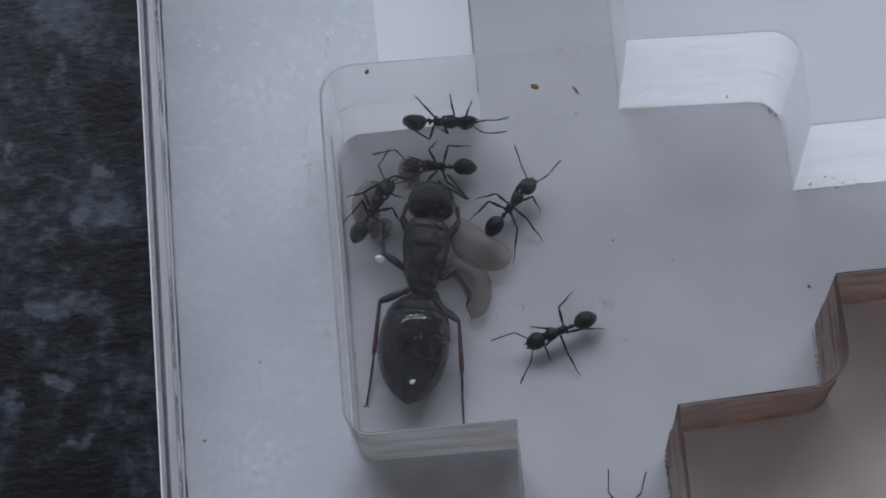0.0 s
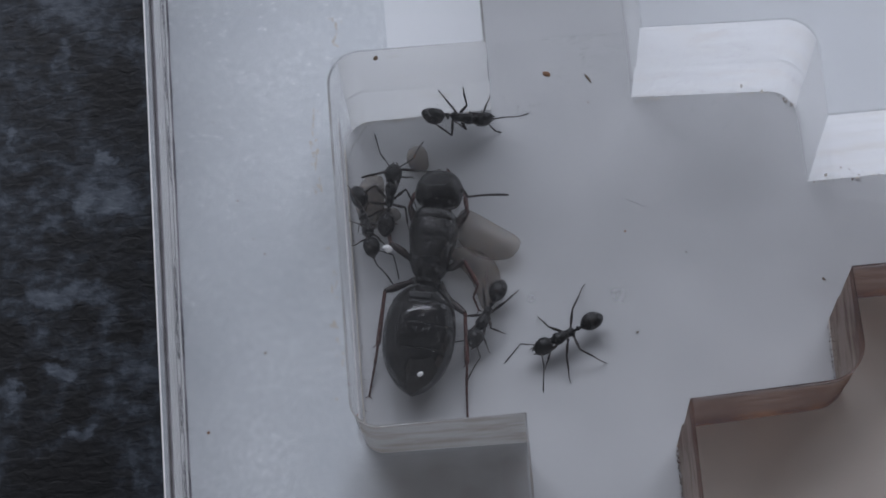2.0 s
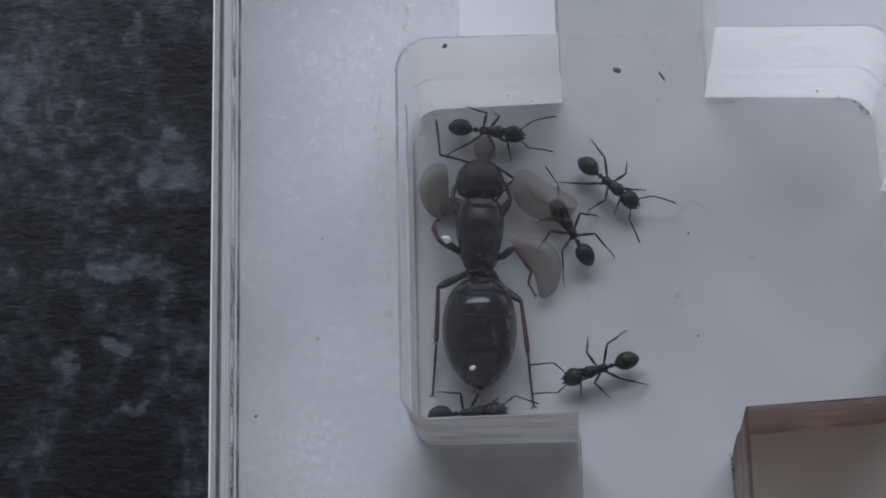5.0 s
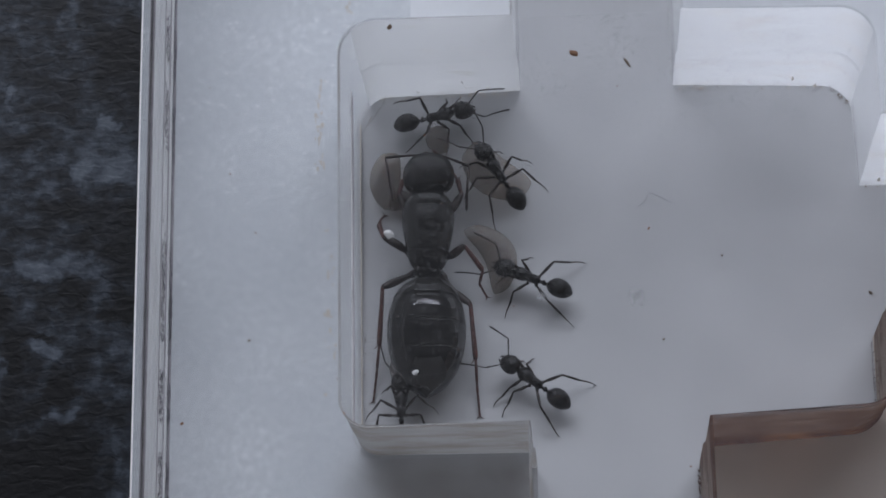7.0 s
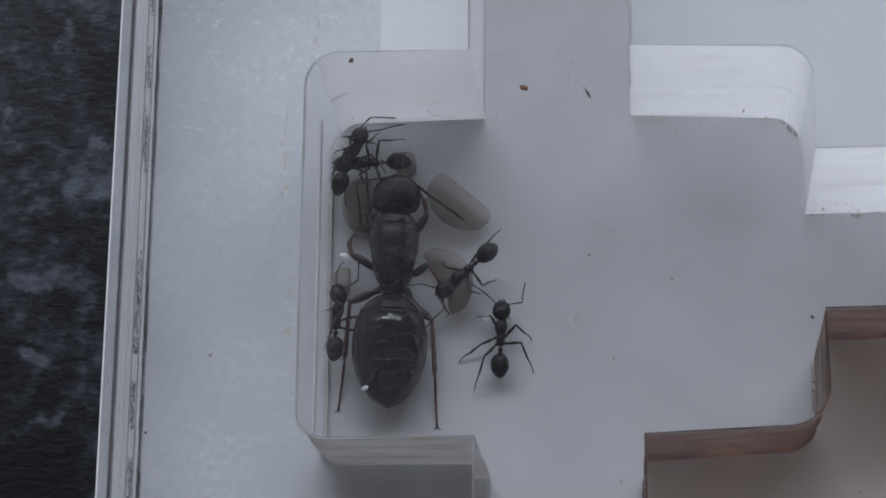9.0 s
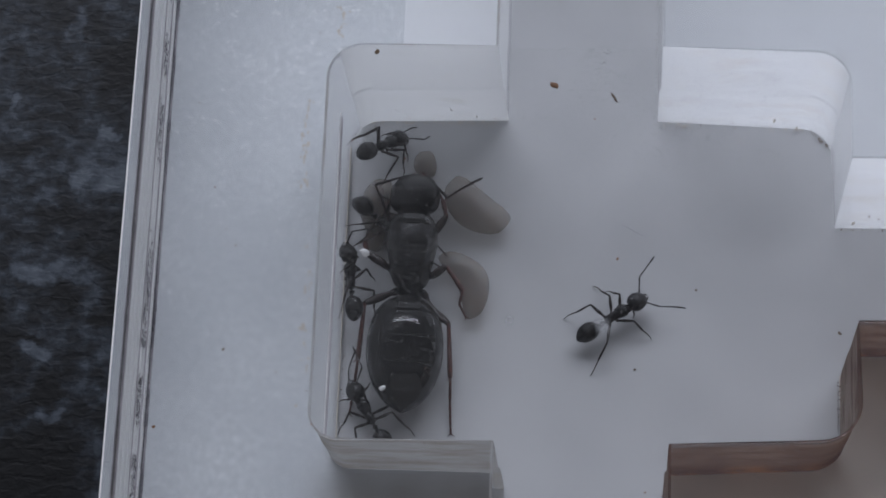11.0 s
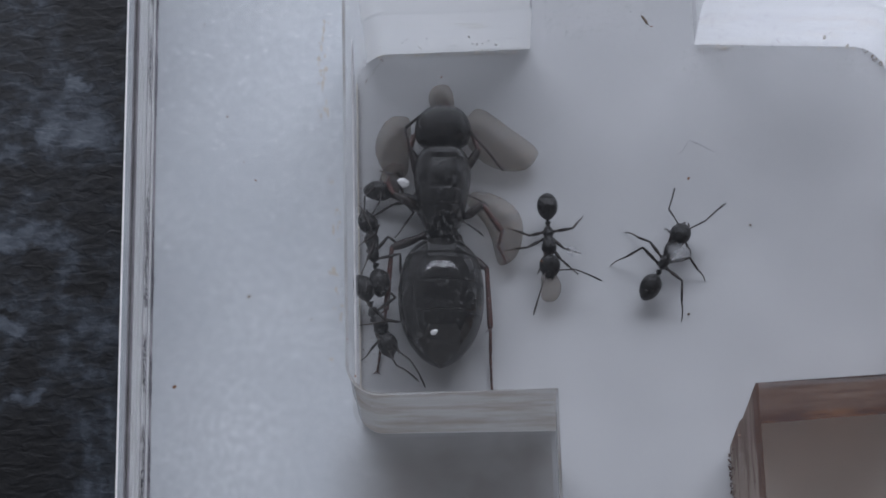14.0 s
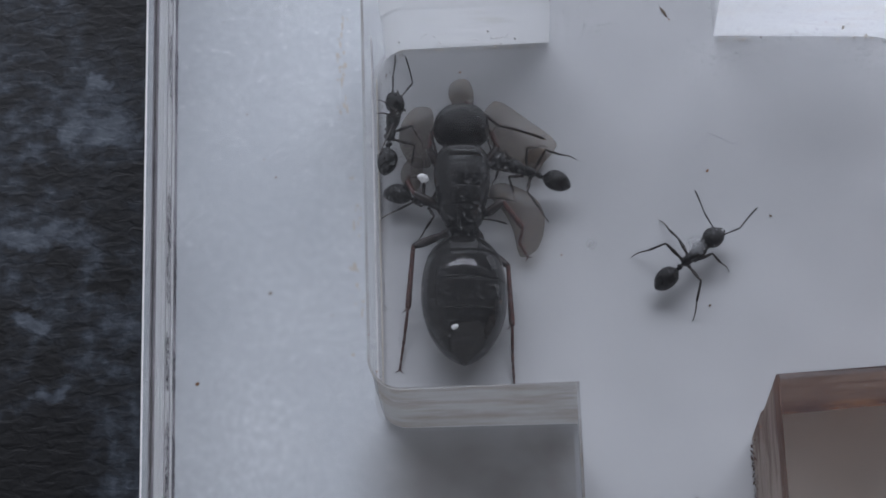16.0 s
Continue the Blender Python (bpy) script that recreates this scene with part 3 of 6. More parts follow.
def build_nest():
    nest_part("base_plate", boxmesh("base_plate", WHITE, NEST_X0, NEST_X1, NEST_Y0, NEST_Y1, -BASE, 0.0), "white plastic base plate")
    acrylic_block(WEST_BLOCK, [MILLED_DIM, MILLED_SHADED, CLEAR_CUT], "frosted milled acrylic wall", LIP_WEST, FROST)
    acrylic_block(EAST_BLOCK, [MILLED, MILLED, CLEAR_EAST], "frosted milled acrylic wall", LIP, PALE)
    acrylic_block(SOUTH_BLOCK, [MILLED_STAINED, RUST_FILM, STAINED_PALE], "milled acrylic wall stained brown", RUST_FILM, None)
    for x0, x1 in ((-10.3, -8.1), (-8.1, -6.25)):
        nest_part("smooth_underside", boxmesh("smooth_underside", SMOOTH, x0, x1, 0.05, NEST_Y1 - 1, 0.022, 0.03 + 0.004 * (x0 < -9)), "smooth white strip under the clear body")
    # damp, stained plaster that shows through the block beside the wet chamber
    bm = bmesh.new()
    bm.faces.new([bm.verts.new((p.x, p.y, 0.05)) for p in rounded([(0.25, NEST_Y0 + 1, 0), (0.25, -15.35, 0), (7.05, -15.05, 1.4), (7.05, -10.65, 0), (NEST_X1 - 1, -10.15, 0), (NEST_X1 - 1, NEST_Y0 + 1, 0)])])
    r = bmesh.ops.extrude_face_region(bm, geom=bm.faces[:])
    bmesh.ops.translate(bm, vec=(0, 0, -0.046), verts=[v for v in r["geom"] if isinstance(v, bmesh.types.BMVert)])
    nest_part("damp_bed", mesh_of("damp_bed", bm, DAMP, False), "beige damp plaster bed")
    me = boxmesh("cover_sheet", [COVERING], NEST_X0, NEST_X1, NEST_Y0, NEST_Y1, H + 0.03, TOP)
    nest_part("cover_sheet", me, "clear acrylic cover sheet", False)
    # glued joints along the western edge
    for z, h in ((H - 0.10, 0.10), (H * 0.68, 0.10), (H * 0.50, 0.14), (1.9, 0.10), (0.9, 0.12), (0.06, 0.14)):
        me = boxmesh("glue_joint", SEAM, NEST_X0 + 0.03, NEST_X0 + 0.09, NEST_Y0, NEST_Y1, z + 0.01, z + h)
        nest_part("glue_joint", me, "dark glue joint")
    # pale strips put the light carried along the sheet edges into the colour
    for z, h in ((H * 0.84, 0.95), (5.25, 0.85), (H * 0.56, 0.75), (2.45, 0.95), (1.15, 0.55)):
        me = boxmesh("edge_strip", EDGE_LIT, NEST_X0 + 0.03, NEST_X0 + 0.10, NEST_Y0, NEST_Y1, z, z + h)
        nest_part("edge_strip", me, "pale strip for the light carried in a sheet edge")
    me = boxmesh("cover_edge", EDGE_LIT, NEST_X0 - 0.06, NEST_X0 - 0.005, NEST_Y0, NEST_Y1, H + 0.05, TOP + 0.01)
    nest_part("cover_edge", me, "bright sawn edge of the cover sheet")


build_nest()


# ---- dirt, dust and specks ----
def grain_mesh(bm, x, y, z, r, rng):
    v = bmesh.ops.create_icosphere(bm, subdivisions=1, radius=1.0)["verts"]
    for q in v:
        q.co *= 0.7 + 0.6 * rng.random()
    bmesh.ops.transform(bm, matrix=Matrix.Translation((x, y, z)) @ Matrix.Rotation(rng.random() * 6.3, 4, "Z") @ Matrix.Diagonal((r * (1 + rng.random()), r, r * 0.6, 1)), verts=v)


def dirt_line(name, x0, y0, x1, y1, count, spread, sizes, high, seed, label, mat=None):
    """Grains gathered along the foot of a wall, a few clinging to it."""
    rng = random.Random(seed)
    bm = bmesh.new()
    for _ in range(count):
        f = rng.random()
        r = sizes[0] + (sizes[1] - sizes[0]) * rng.random() ** 3
        off = abs(rng.gauss(0, spread))
        up = high * rng.random() ** 3 if off < spread else 0
        dx, dy = x1 - x0, y1 - y0
        ln = math.hypot(dx, dy)
        grain_mesh(bm, x0 + dx * f + dy / ln * off, y0 + dy * f - dx / ln * off, 0.4 * r + up, r, rng)
    tagged(new(name, mesh_of(name, bm, mat or DIRT, False)), label, "dirt", kind="stuff")


dirt_line("dirt_grains", 0.05, -0.13, 5.8, -0.33, 34, 0.05, (0.007, 0.026), 1.6, 1, "brown dirt grains at the foot of a white wall")
dirt_line("dirt_grains", 0.3, -0.13, 5.6, -0.33, 40, 0.02, (0.006, 0.018), 3.2, 31, "fine dirt clinging to a white wall")
dirt_line("dirt_grains", 7.2, -4.58, 14.0, -4.5, 50, 0.02, (0.010, 0.035), 3.2, 32, "fine dirt clinging to a white wall")
dirt_line("dirt_grains", -12.0, -0.13, -6.4, -0.13, 44, 0.02, (0.006, 0.019), 2.2, 33, "fine dirt clinging to a white wall", TAN_DIRT)
dirt_line("dirt_grains", 6.1, -0.35, 6.8, -1.1, 70, 0.03, (0.008, 0.030), 0.3, 2, "brown dirt grains in a chamber corner")
dirt_line("dirt_grains", 7.05, -4.58, 14.0, -4.5, 24, 0.06, (0.015, 0.05), 1.8, 3, "brown dirt grains at the foot of a white wall")
dirt_line("dirt_grains", -12.0, -0.13, -6.3, -0.13, 60, 0.06, (0.006, 0.024), 1.6, 4, "brown dirt grains at the foot of a white wall", TAN_DIRT)
dirt_line("dirt_grains", -12.44, -14.6, -12.46, -1.2, 110, 0.05, (0.008, 0.028), 0.6, 5, "fine brown dirt along a chamber wall")
dirt_line("dirt_grains", -12.42, -1.45, -11.5, -0.16, 90, 0.03, (0.006, 0.020), 0.3, 34, "fine brown dirt in a rounded chamber corner")
dirt_line("dirt_grains", -11.4, -0.13, -6.4, -0.13, 110, 0.02, (0.005, 0.017), 0.25, 35, "fine brown dirt at the foot of a white wall", TAN_DIRT)
dirt_line("dirt_grains", -0.13, 8.0, -0.13, 0.1, 90, 0.015, (0.006, 0.022), 2.4, 6, "brown dirt grains at the foot of a wall")
dirt_line("dirt_grains", 0.20, -15.6, 0.20, -22.0, 420, 0.02, (0.006, 0.036), 1.3, 7, "dark dirt lumps along a stained wall", RUST_DIRT)
dirt_line("dirt_grains", 7.00, -10.9, 7.00, -14.0, 260, 0.02, (0.005, 0.026), 1.3, 8, "dark dirt lumps along a stained wall", RUST_DIRT)

for a, b, n, k in ((-9.2, -6.5, 60, 51), (-12.0, -9.5, 26, 52)):
    dirt_line("wall_grime", a, -0.14, b, -0.14, n, 0.012, (0.02, 0.06), 1.5, k, "tan grime smeared on a white wall", STAIN)
for a, b, n, k in ((0.2, 1.5, 16, 53), (4.4, 5.8, 18, 54), (7.2, 12.0, 24, 55)):
    dirt_line("wall_grime", a, -0.16 - 0.03 * a if a < 6 else -4.60, b, -0.16 - 0.03 * b if a < 6 else -4.56, n, 0.012, (0.02, 0.07), 1.4, k, "tan grime smeared on a white wall", STAIN)


def speck(name, x, y, z, length, width, turn, mat, label):
    bm = bmesh.new()
    rng = random.Random(int(1000 * abs(x + y)))
    v = bmesh.ops.create_icosphere(bm, subdivisions=2, radius=0.5)["verts"]
    for q in v:
        q.co *= 0.75 + 0.5 * rng.random()
    bmesh.ops.scale(bm, vec=(length, width, width * 0.5), verts=v)
    ob = new(name, mesh_of(name, bm, mat, False))
    ob.matrix_basis = mm(x, y, z + width * 0.2, 0, 0, turn)
    return tagged(ob, label, "speck")


speck("brown_flake", -4.0, -2.4, TOP, 0.34, 0.20, -30, FLECK, "small brown flake lying on the clear cover")
speck("dark_splinter", -1.85, 1.05, 0.0, 0.50, 0.10, -58, DIRT, "dark splinter on the white chamber floor")
speck("dark_speck", 1.5, -7.2, 0.0, 0.11, 0.09, -40, DIRT, "tiny dark speck on the white chamber floor")
speck("dark_speck", 7.1, -8.9, 0.0, 0.20, 0.10, -45, DIRT, "tiny dark speck on the white chamber floor")
speck("dark_speck", -0.9, -10.5, 0.0, 0.11, 0.08, 20, DIRT, "tiny dark speck on the white chamber floor")
speck("dark_speck", -10.6, -1.1, TOP, 0.22, 0.17, 80, DIRT, "small black speck on the clear cover")
speck("white_crumb", -9.83, -14.05, TOP, 0.25, 0.18, 35, DUST, "small white crumb on the clear cover")
speck("white_crumb", -10.7, -9.0, TOP, 0.37, 0.30, -10, DUST, "small white crumb on the clear cover")
speck("brown_speck", -1.6, -9.1, TOP, 0.13, 0.08, 60, FLECK, "tiny brown speck on the clear cover")
speck("dark_speck", -15.6, -12.7, TOP, 0.12, 0.08, 30, DIRT, "tiny dark speck on the clear cover")
speck("brown_speck", -17.9, -15.6, TOP, 0.14, 0.10, 30, FLECK, "tiny brown speck on the clear cover")


def smear(x, y, size, turn, wide):
    bm = bmesh.new()
    rng = random.Random(int(100 * size))
    ring = [(size * (0.85 + 0.3 * rng.random()), k * math.tau / 18) for k in range(18)]
    bm.faces.new([bm.verts.new((r * math.cos(a), r * math.sin(a), 0)) for r, a in ring])
    r = bmesh.ops.extrude_face_region(bm, geom=bm.faces[:])
    bmesh.ops.translate(bm, vec=(0, 0, 0.004), verts=[v for v in r["geom"] if isinstance(v, bmesh.types.BMVert)])
    ob = tagged(new("smear", mesh_of("smear", bm, SMEAR, False)), "faint milky smear on the clear cover", "smear")
    ob.matrix_basis = mm(x, y, TOP + 0.004, 0, 0, turn)
    ob.scale = (wide, wide, 1)


smear(-2.12, -11.6, 0.62, 40, 1.0)
smear(-5.42, -11.45, 0.62, 10, 0.55)


def fibre():
    """A thin curled grey hair on the cover."""
    bm = bmesh.new()
    pts = [(-0.43, -0.49, 0.02), (-0.24, -0.36, 0.02), (-0.14, -0.17, 0.02), (0.0, 0.0, 0.02), (0.21, -0.11, 0.02), (0.44, -0.22, 0.02), (0.70, -0.40, 0.02), (0.84, -0.41, 0.02), (0.94, -0.29, 0.02)]
    prof = smooth_profile([(p[0], p[1], 0.02, 0.02) for p in pts], 26)
    tube(bm, [(p[0], p[1], 0.02) for p in prof], [0.014] * len(prof), 5)
    ob = tagged(new("fibre", mesh_of("fibre", bm, FIBRE)), "thin curled grey hair on the clear cover", "fibre")
    ob.matrix_basis = mm(-1.5, -7.78, TOP)


fibre()


def dust(name, count, x0, x1, y0, y1, sizes, seed, mat, label, z=TOP + 0.003):
    rng = random.Random(seed)
    bm = bmesh.new()
    for _ in range(count):
        r = sizes[0] + (sizes[1] - sizes[0]) * rng.random() ** 4
        x, y, a = x0 + (x1 - x0) * rng.random(), y0 + (y1 - y0) * rng.random(), rng.random() * 6.3
        k = rng.randint(4, 6)
        bm.faces.new([bm.verts.new((x + r * (0.7 + 0.6 * rng.random()) * math.cos(a + i * math.tau / k), y + r * (0.6 + 0.5 * rng.random()) * math.sin(a + i * math.tau / k), z)) for i in range(k)])
    tagged(new(name, mesh_of(name, bm, mat, False)), label, "dust", kind="stuff")


dust("cover_dust", 24000, -19.4, 12.0, -21.0, 7.0, (0.004, 0.017), 11, FINE_DUST, "fine pale dust scattered on the clear cover")
dust("floor_dust", 50, -4.5, 6.9, -9.0, -1.0, (0.008, 0.020), 16, DUST, "pale dust specks on the white chamber floor", 0.007)
dust("cover_dirt", 200, -19.4, 16.0, -24.0, 12.0, (0.010, 0.045), 12, FLECK, "sparse fine brown dirt on the clear cover")


def condensation(x0, x1, y0, y1, mat):
    ob = new("condensation", boxmesh("condensation", mat, x0, x1, y0, y1, H + 0.018, H + 0.022))
    tagged(ob, "pale haze of fine droplets under the clear cover", "condensation", kind="stuff")


condensation(-12.5, -5.95, -15.3, -0.05, CONDENSED)
condensation(-5.9, 6.9, -10.2, -0.1, CONDENSED_EAST)


def edge_speckle():
    """Dark flecks of dried glue between the sheets of the western edge."""
    rng = random.Random(41)
    bm = bmesh.new()
    bands = [(0.2, 1.3), (2.6, 3.8)]
    for _ in range(5000):
        y = -26.0 + 38.0 * rng.random()
        z0, z1 = bands[rng.randrange(2)]
        if math.sin(y * 1.3 + 2.0 * math.sin(y * 0.47)) + 0.8 * rng.random() < 0.1:
            continue
        z, r = z0 + (z1 - z0) * rng.random(), 0.012 + 0.045 * rng.random() ** 2
        bm.faces.new([bm.verts.new((NEST_X0 + 0.115, y + r * (1.2 + rng.random()) * math.cos(i * math.tau / 5), z + r * (2.2 + 1.8 * rng.random()) * math.sin(i * math.tau / 5))) for i in range(5)])
    nest_part("glue_flecks", mesh_of("glue_flecks", bm, SEAM_DARK, False), "dark flecks of dried glue")


edge_speckle()
# fine bright edges of the chamber's long western cut, with dirt held along them
for z, h, mat in ((0.03, 0.10, CUT_EDGE), (SHEET - 0.02, 0.12, SEAM), (SHEET + 0.5, 0.08, CUT_EDGE), (0.20, 0.07, STAIN)):
    ob = nest_part("cut_edge", boxmesh("cut_edge", mat, -12.55, -12.50, -14.35, -1.35, z, z + h), "fine bright edge along the chamber wall")


def stain_spots(name, pts, seed, label):
    """Thin brown crumbs trapped under the sheet beside a chamber."""
    rng = random.Random(seed)
    bm = bmesh.new()
    for x, y0, y1, n in pts:
        for _ in range(n):
            px, py, long, wide = x + rng.gauss(0, 0.12), y0 + (y1 - y0) * rng.random(), 0.03 + 0.15 * rng.random() ** 2, 0.015 + 0.05 * rng.random()
            v = bmesh.ops.create_icosphere(bm, subdivisions=1, radius=1.0)["verts"]
            for q in v:
                q.co *= 0.6 + 0.8 * rng.random()
            bmesh.ops.transform(bm, matrix=Matrix.Translation((px, py, H + 0.012)) @ Matrix.Diagonal((wide, long, 0.006, 1)), verts=v)
    tagged(new(name, mesh_of(name, bm, STAIN, False)), label, "dirt", kind="stuff")


stain_spots("trapped_dirt", [(-13.35, -5.8, -2.3, 30), (-13.0, -14.5, -7.0, 22), (-12.2, 0.2, 1.6, 14), (-11.4, 3.0, 5.5, 12)], 21, "brown dirt trapped beside the chamber wall")


# ---- ants ----
MESHES = {}


def shared(key, build):
    if key not in MESHES:
        MESHES[key] = build()
    return MESHES[key]


def profile_mesh(name, keys, mat, steps=26, n=22, square=0.88):
    bm = bmesh.new()
    lathe_body(bm, smooth_profile(keys, steps), n, square)
    return mesh_of(name, bm, mat)


# coxa, lengths of femur, tibia and tarsus, and where the foot rests, for the left side
WORKER_LEGS = {
    "front": ((0.56, 0.13, 0.55), (0.62, 0.48, 0.50), (1.38, 0.78, 0.0)),
    "mid": ((0.18, 0.15, 0.55), (0.74, 0.60, 0.56), (0.22, 1.42, 0.0)),
    "hind": ((-0.08, 0.13, 0.55), (0.90, 0.80, 0.72), (-1.28, 1.20, 0.0)),
}


def limb_piece(name, length, profile, mat, sag=0.0, claws=0.0):
    """One piece of a limb along +x: rows (share of its length, radius), with an optional pair of claws."""
    bm = bmesh.new()
    keys = smooth_profile([(f * length, sag * math.sin(f * math.pi), r, r) for f, r in profile], 5 * len(profile))
    tube(bm, [(k[0], 0.0, k[1]) for k in keys], [k[2] for k in keys], 8)
    if claws:
        for side in (1, -1):
            tube(bm, [(length * 0.97, 0, 0), (length + claws * 0.5, side * claws * 0.6, 0.0), (length + claws * 0.7, side * claws * 1.1, -claws * 0.3)], [profile[-1][1], profile[-1][1] * 0.7, profile[-1][1] * 0.25], 5)
    return mesh_of(name, bm, mat)


FEMUR = [(0.0, 0.050), (0.08, 0.074), (0.17, 0.042), (0.30, 0.052), (0.52, 0.066), (0.80, 0.050), (1.0, 0.036)]
TIBIA = [(0.0, 0.034), (0.12, 0.038), (0.45, 0.043), (0.80, 0.046), (0.95, 0.040), (1.0, 0.026)]
TARSUS = [(0.0, 0.024), (0.30, 0.029), (0.42, 0.022), (0.55, 0.025), (0.63, 0.019), (0.74, 0.022), (0.82, 0.016), (0.92, 0.019), (1.0, 0.011)]


def head_worker():
    bm = bmesh.new()
    lathe_body(bm, smooth_profile([(0.88, 0.74, 0.06, 0.06), (0.94, 0.75, 0.25, 0.22), (1.14, 0.76, 0.365, 0.29), (1.40, 0.73, 0.345, 0.26), (1.60, 0.68, 0.23, 0.16), (1.68, 0.66, 0.06, 0.05)], 26), 22)
    return mesh_of("head", bm, CHITIN)


def mesosoma_worker():
    bm = bmesh.new()
    lathe_body(bm, smooth_profile([(-0.24, 0.66, 0.05, 0.06), (-0.16, 0.68, 0.15, 0.17), (0.05, 0.72, 0.18, 0.20), (0.22, 0.72, 0.165, 0.18), (0.42, 0.76, 0.235, 0.22), (0.66, 0.77, 0.265, 0.22), (0.84, 0.75, 0.13, 0.12), (0.93, 0.74, 0.06, 0.07)], 34), 22)
    return mesh_of("mesosoma", bm, CHITIN)


def petiole_worker():
    bm = bmesh.new()
    lathe_body(bm, smooth_profile([(-0.56, 0.62, 0.04, 0.04), (-0.45, 0.62, 0.07, 0.07), (-0.38, 0.70, 0.11, 0.17), (-0.30, 0.66, 0.07, 0.09), (-0.20, 0.64, 0.05, 0.05)], 18), 14)
    return mesh_of("petiole", bm, CHITIN)


def gaster_worker():
    bm = bmesh.new()
    prof = smooth_profile([(-1.56, 0.60, 0.015, 0.015), (-1.49, 0.62, 0.15, 0.14), (-1.30, 0.69, 0.31, 0.28), (-1.03, 0.74, 0.375, 0.34), (-0.75, 0.73, 0.32, 0.31), (-0.56, 0.68, 0.15, 0.15), (-0.50, 0.65, 0.04, 0.05)], 40)
    out = []
    for x, z, w, h in prof:          # shallow grooves between the tergites
        g = sum(math.exp(-((x - c) / 0.014) ** 2) for c in (-0.78, -1.04, -1.25))
        out.append((x, z, w * (1 - 0.045 * g), h * (1 - 0.045 * g)))
    lathe_body(bm, out, 24)
    return mesh_of("gaster", bm, CHITIN)


def mandible_mesh(name, s, mat):
    bm = bmesh.new()
    pts = [(0, 0, 0), (0.12, 0.05, -0.02), (0.22, 0.0, -0.04), (0.26, -0.06, -0.05)]
    tube(bm, [(p[0] * s, p[1] * s, p[2] * s) for p in pts], [0.05 * s, 0.055 * s, 0.04 * s, 0.012 * s], 7)
    return mesh_of(name, bm, mat)


def eye_mesh(r):
    bm = bmesh.new()
    ellipsoid(bm, (0, 0, 0), (r, r * 0.6, r), 0, 2)
    return mesh_of("eye", bm, EYE)


SCAPE = [(0.0, 0.036), (0.06, 0.026), (0.40, 0.026), (0.85, 0.034), (1.0, 0.026)]
FUNICULUS = [(0.0, 0.020), (0.12, 0.027), (0.40, 0.028), (0.75, 0.034), (0.92, 0.030), (1.0, 0.012)]


def worker(label):
    """A small black worker ant; heads along +x, stands on z = 0 under its leg roots. Returns it and its limbs."""
    ant = tagged(new("worker_ant"), label, "ant", "worker ants of the colony")
    limbs = []
    head = part("head", shared("w_head", head_worker), ant)
    for side in (1, -1):
        part("eye", shared("w_eye", lambda: eye_mesh(0.07)), head, "", mm(1.26, 0.318 * side, 0.84))
        me = shared("w_mand", lambda: mandible_mesh("mandible", 0.8, LIMB))
        part("mandible", me, head, "", mm(1.56, 0.08 * side, 0.66, 180 if side < 0 else 0))
    part("mesosoma", shared("w_meso", mesosoma_worker), ant)
    part("petiole", shared("w_pet", petiole_worker), ant)
    part("gaster", shared("w_gaster", gaster_worker), ant)
    for kind, (root, (femur, tibia, tarsus), foot) in WORKER_LEGS.items():
        for side in (1, -1):
            leg = part("leg", shared(("femur", kind), lambda: limb_piece("leg", femur, FEMUR, LIMB)), ant, "", mm(root[0], root[1] * side, root[2]))
            shin = part("tibia", shared(("tibia", kind), lambda: limb_piece("tibia", tibia, TIBIA, LIMB)), leg)
            toe = part("tarsus", shared(("tarsus", kind), lambda: limb_piece("tarsus", tarsus, TARSUS, TIP, 0.05, 0.05)), leg, "thin brownish foot")
            limbs.append((leg, shin, toe, Vector((root[0], root[1] * side, root[2])), (femur, tibia, tarsus), Vector((foot[0], foot[1] * side, foot[2])), side))
    feelers = []
    for side in (1, -1):
        at = (1.46, 0.15 * side, 0.78)
        an = part("antenna", shared("scape", lambda: limb_piece("antenna", 0.74, SCAPE, LIMB, 0.03)), ant, "", mm(*at))
        whip = part("funiculus", shared("funiculus", lambda: limb_piece("funiculus", 1.06, FUNICULUS, LIMB, 0.07)), an, "", mm(0.74, 0, 0))
        feelers.append((an, whip, at, side))
    return ant, limbs, feelers


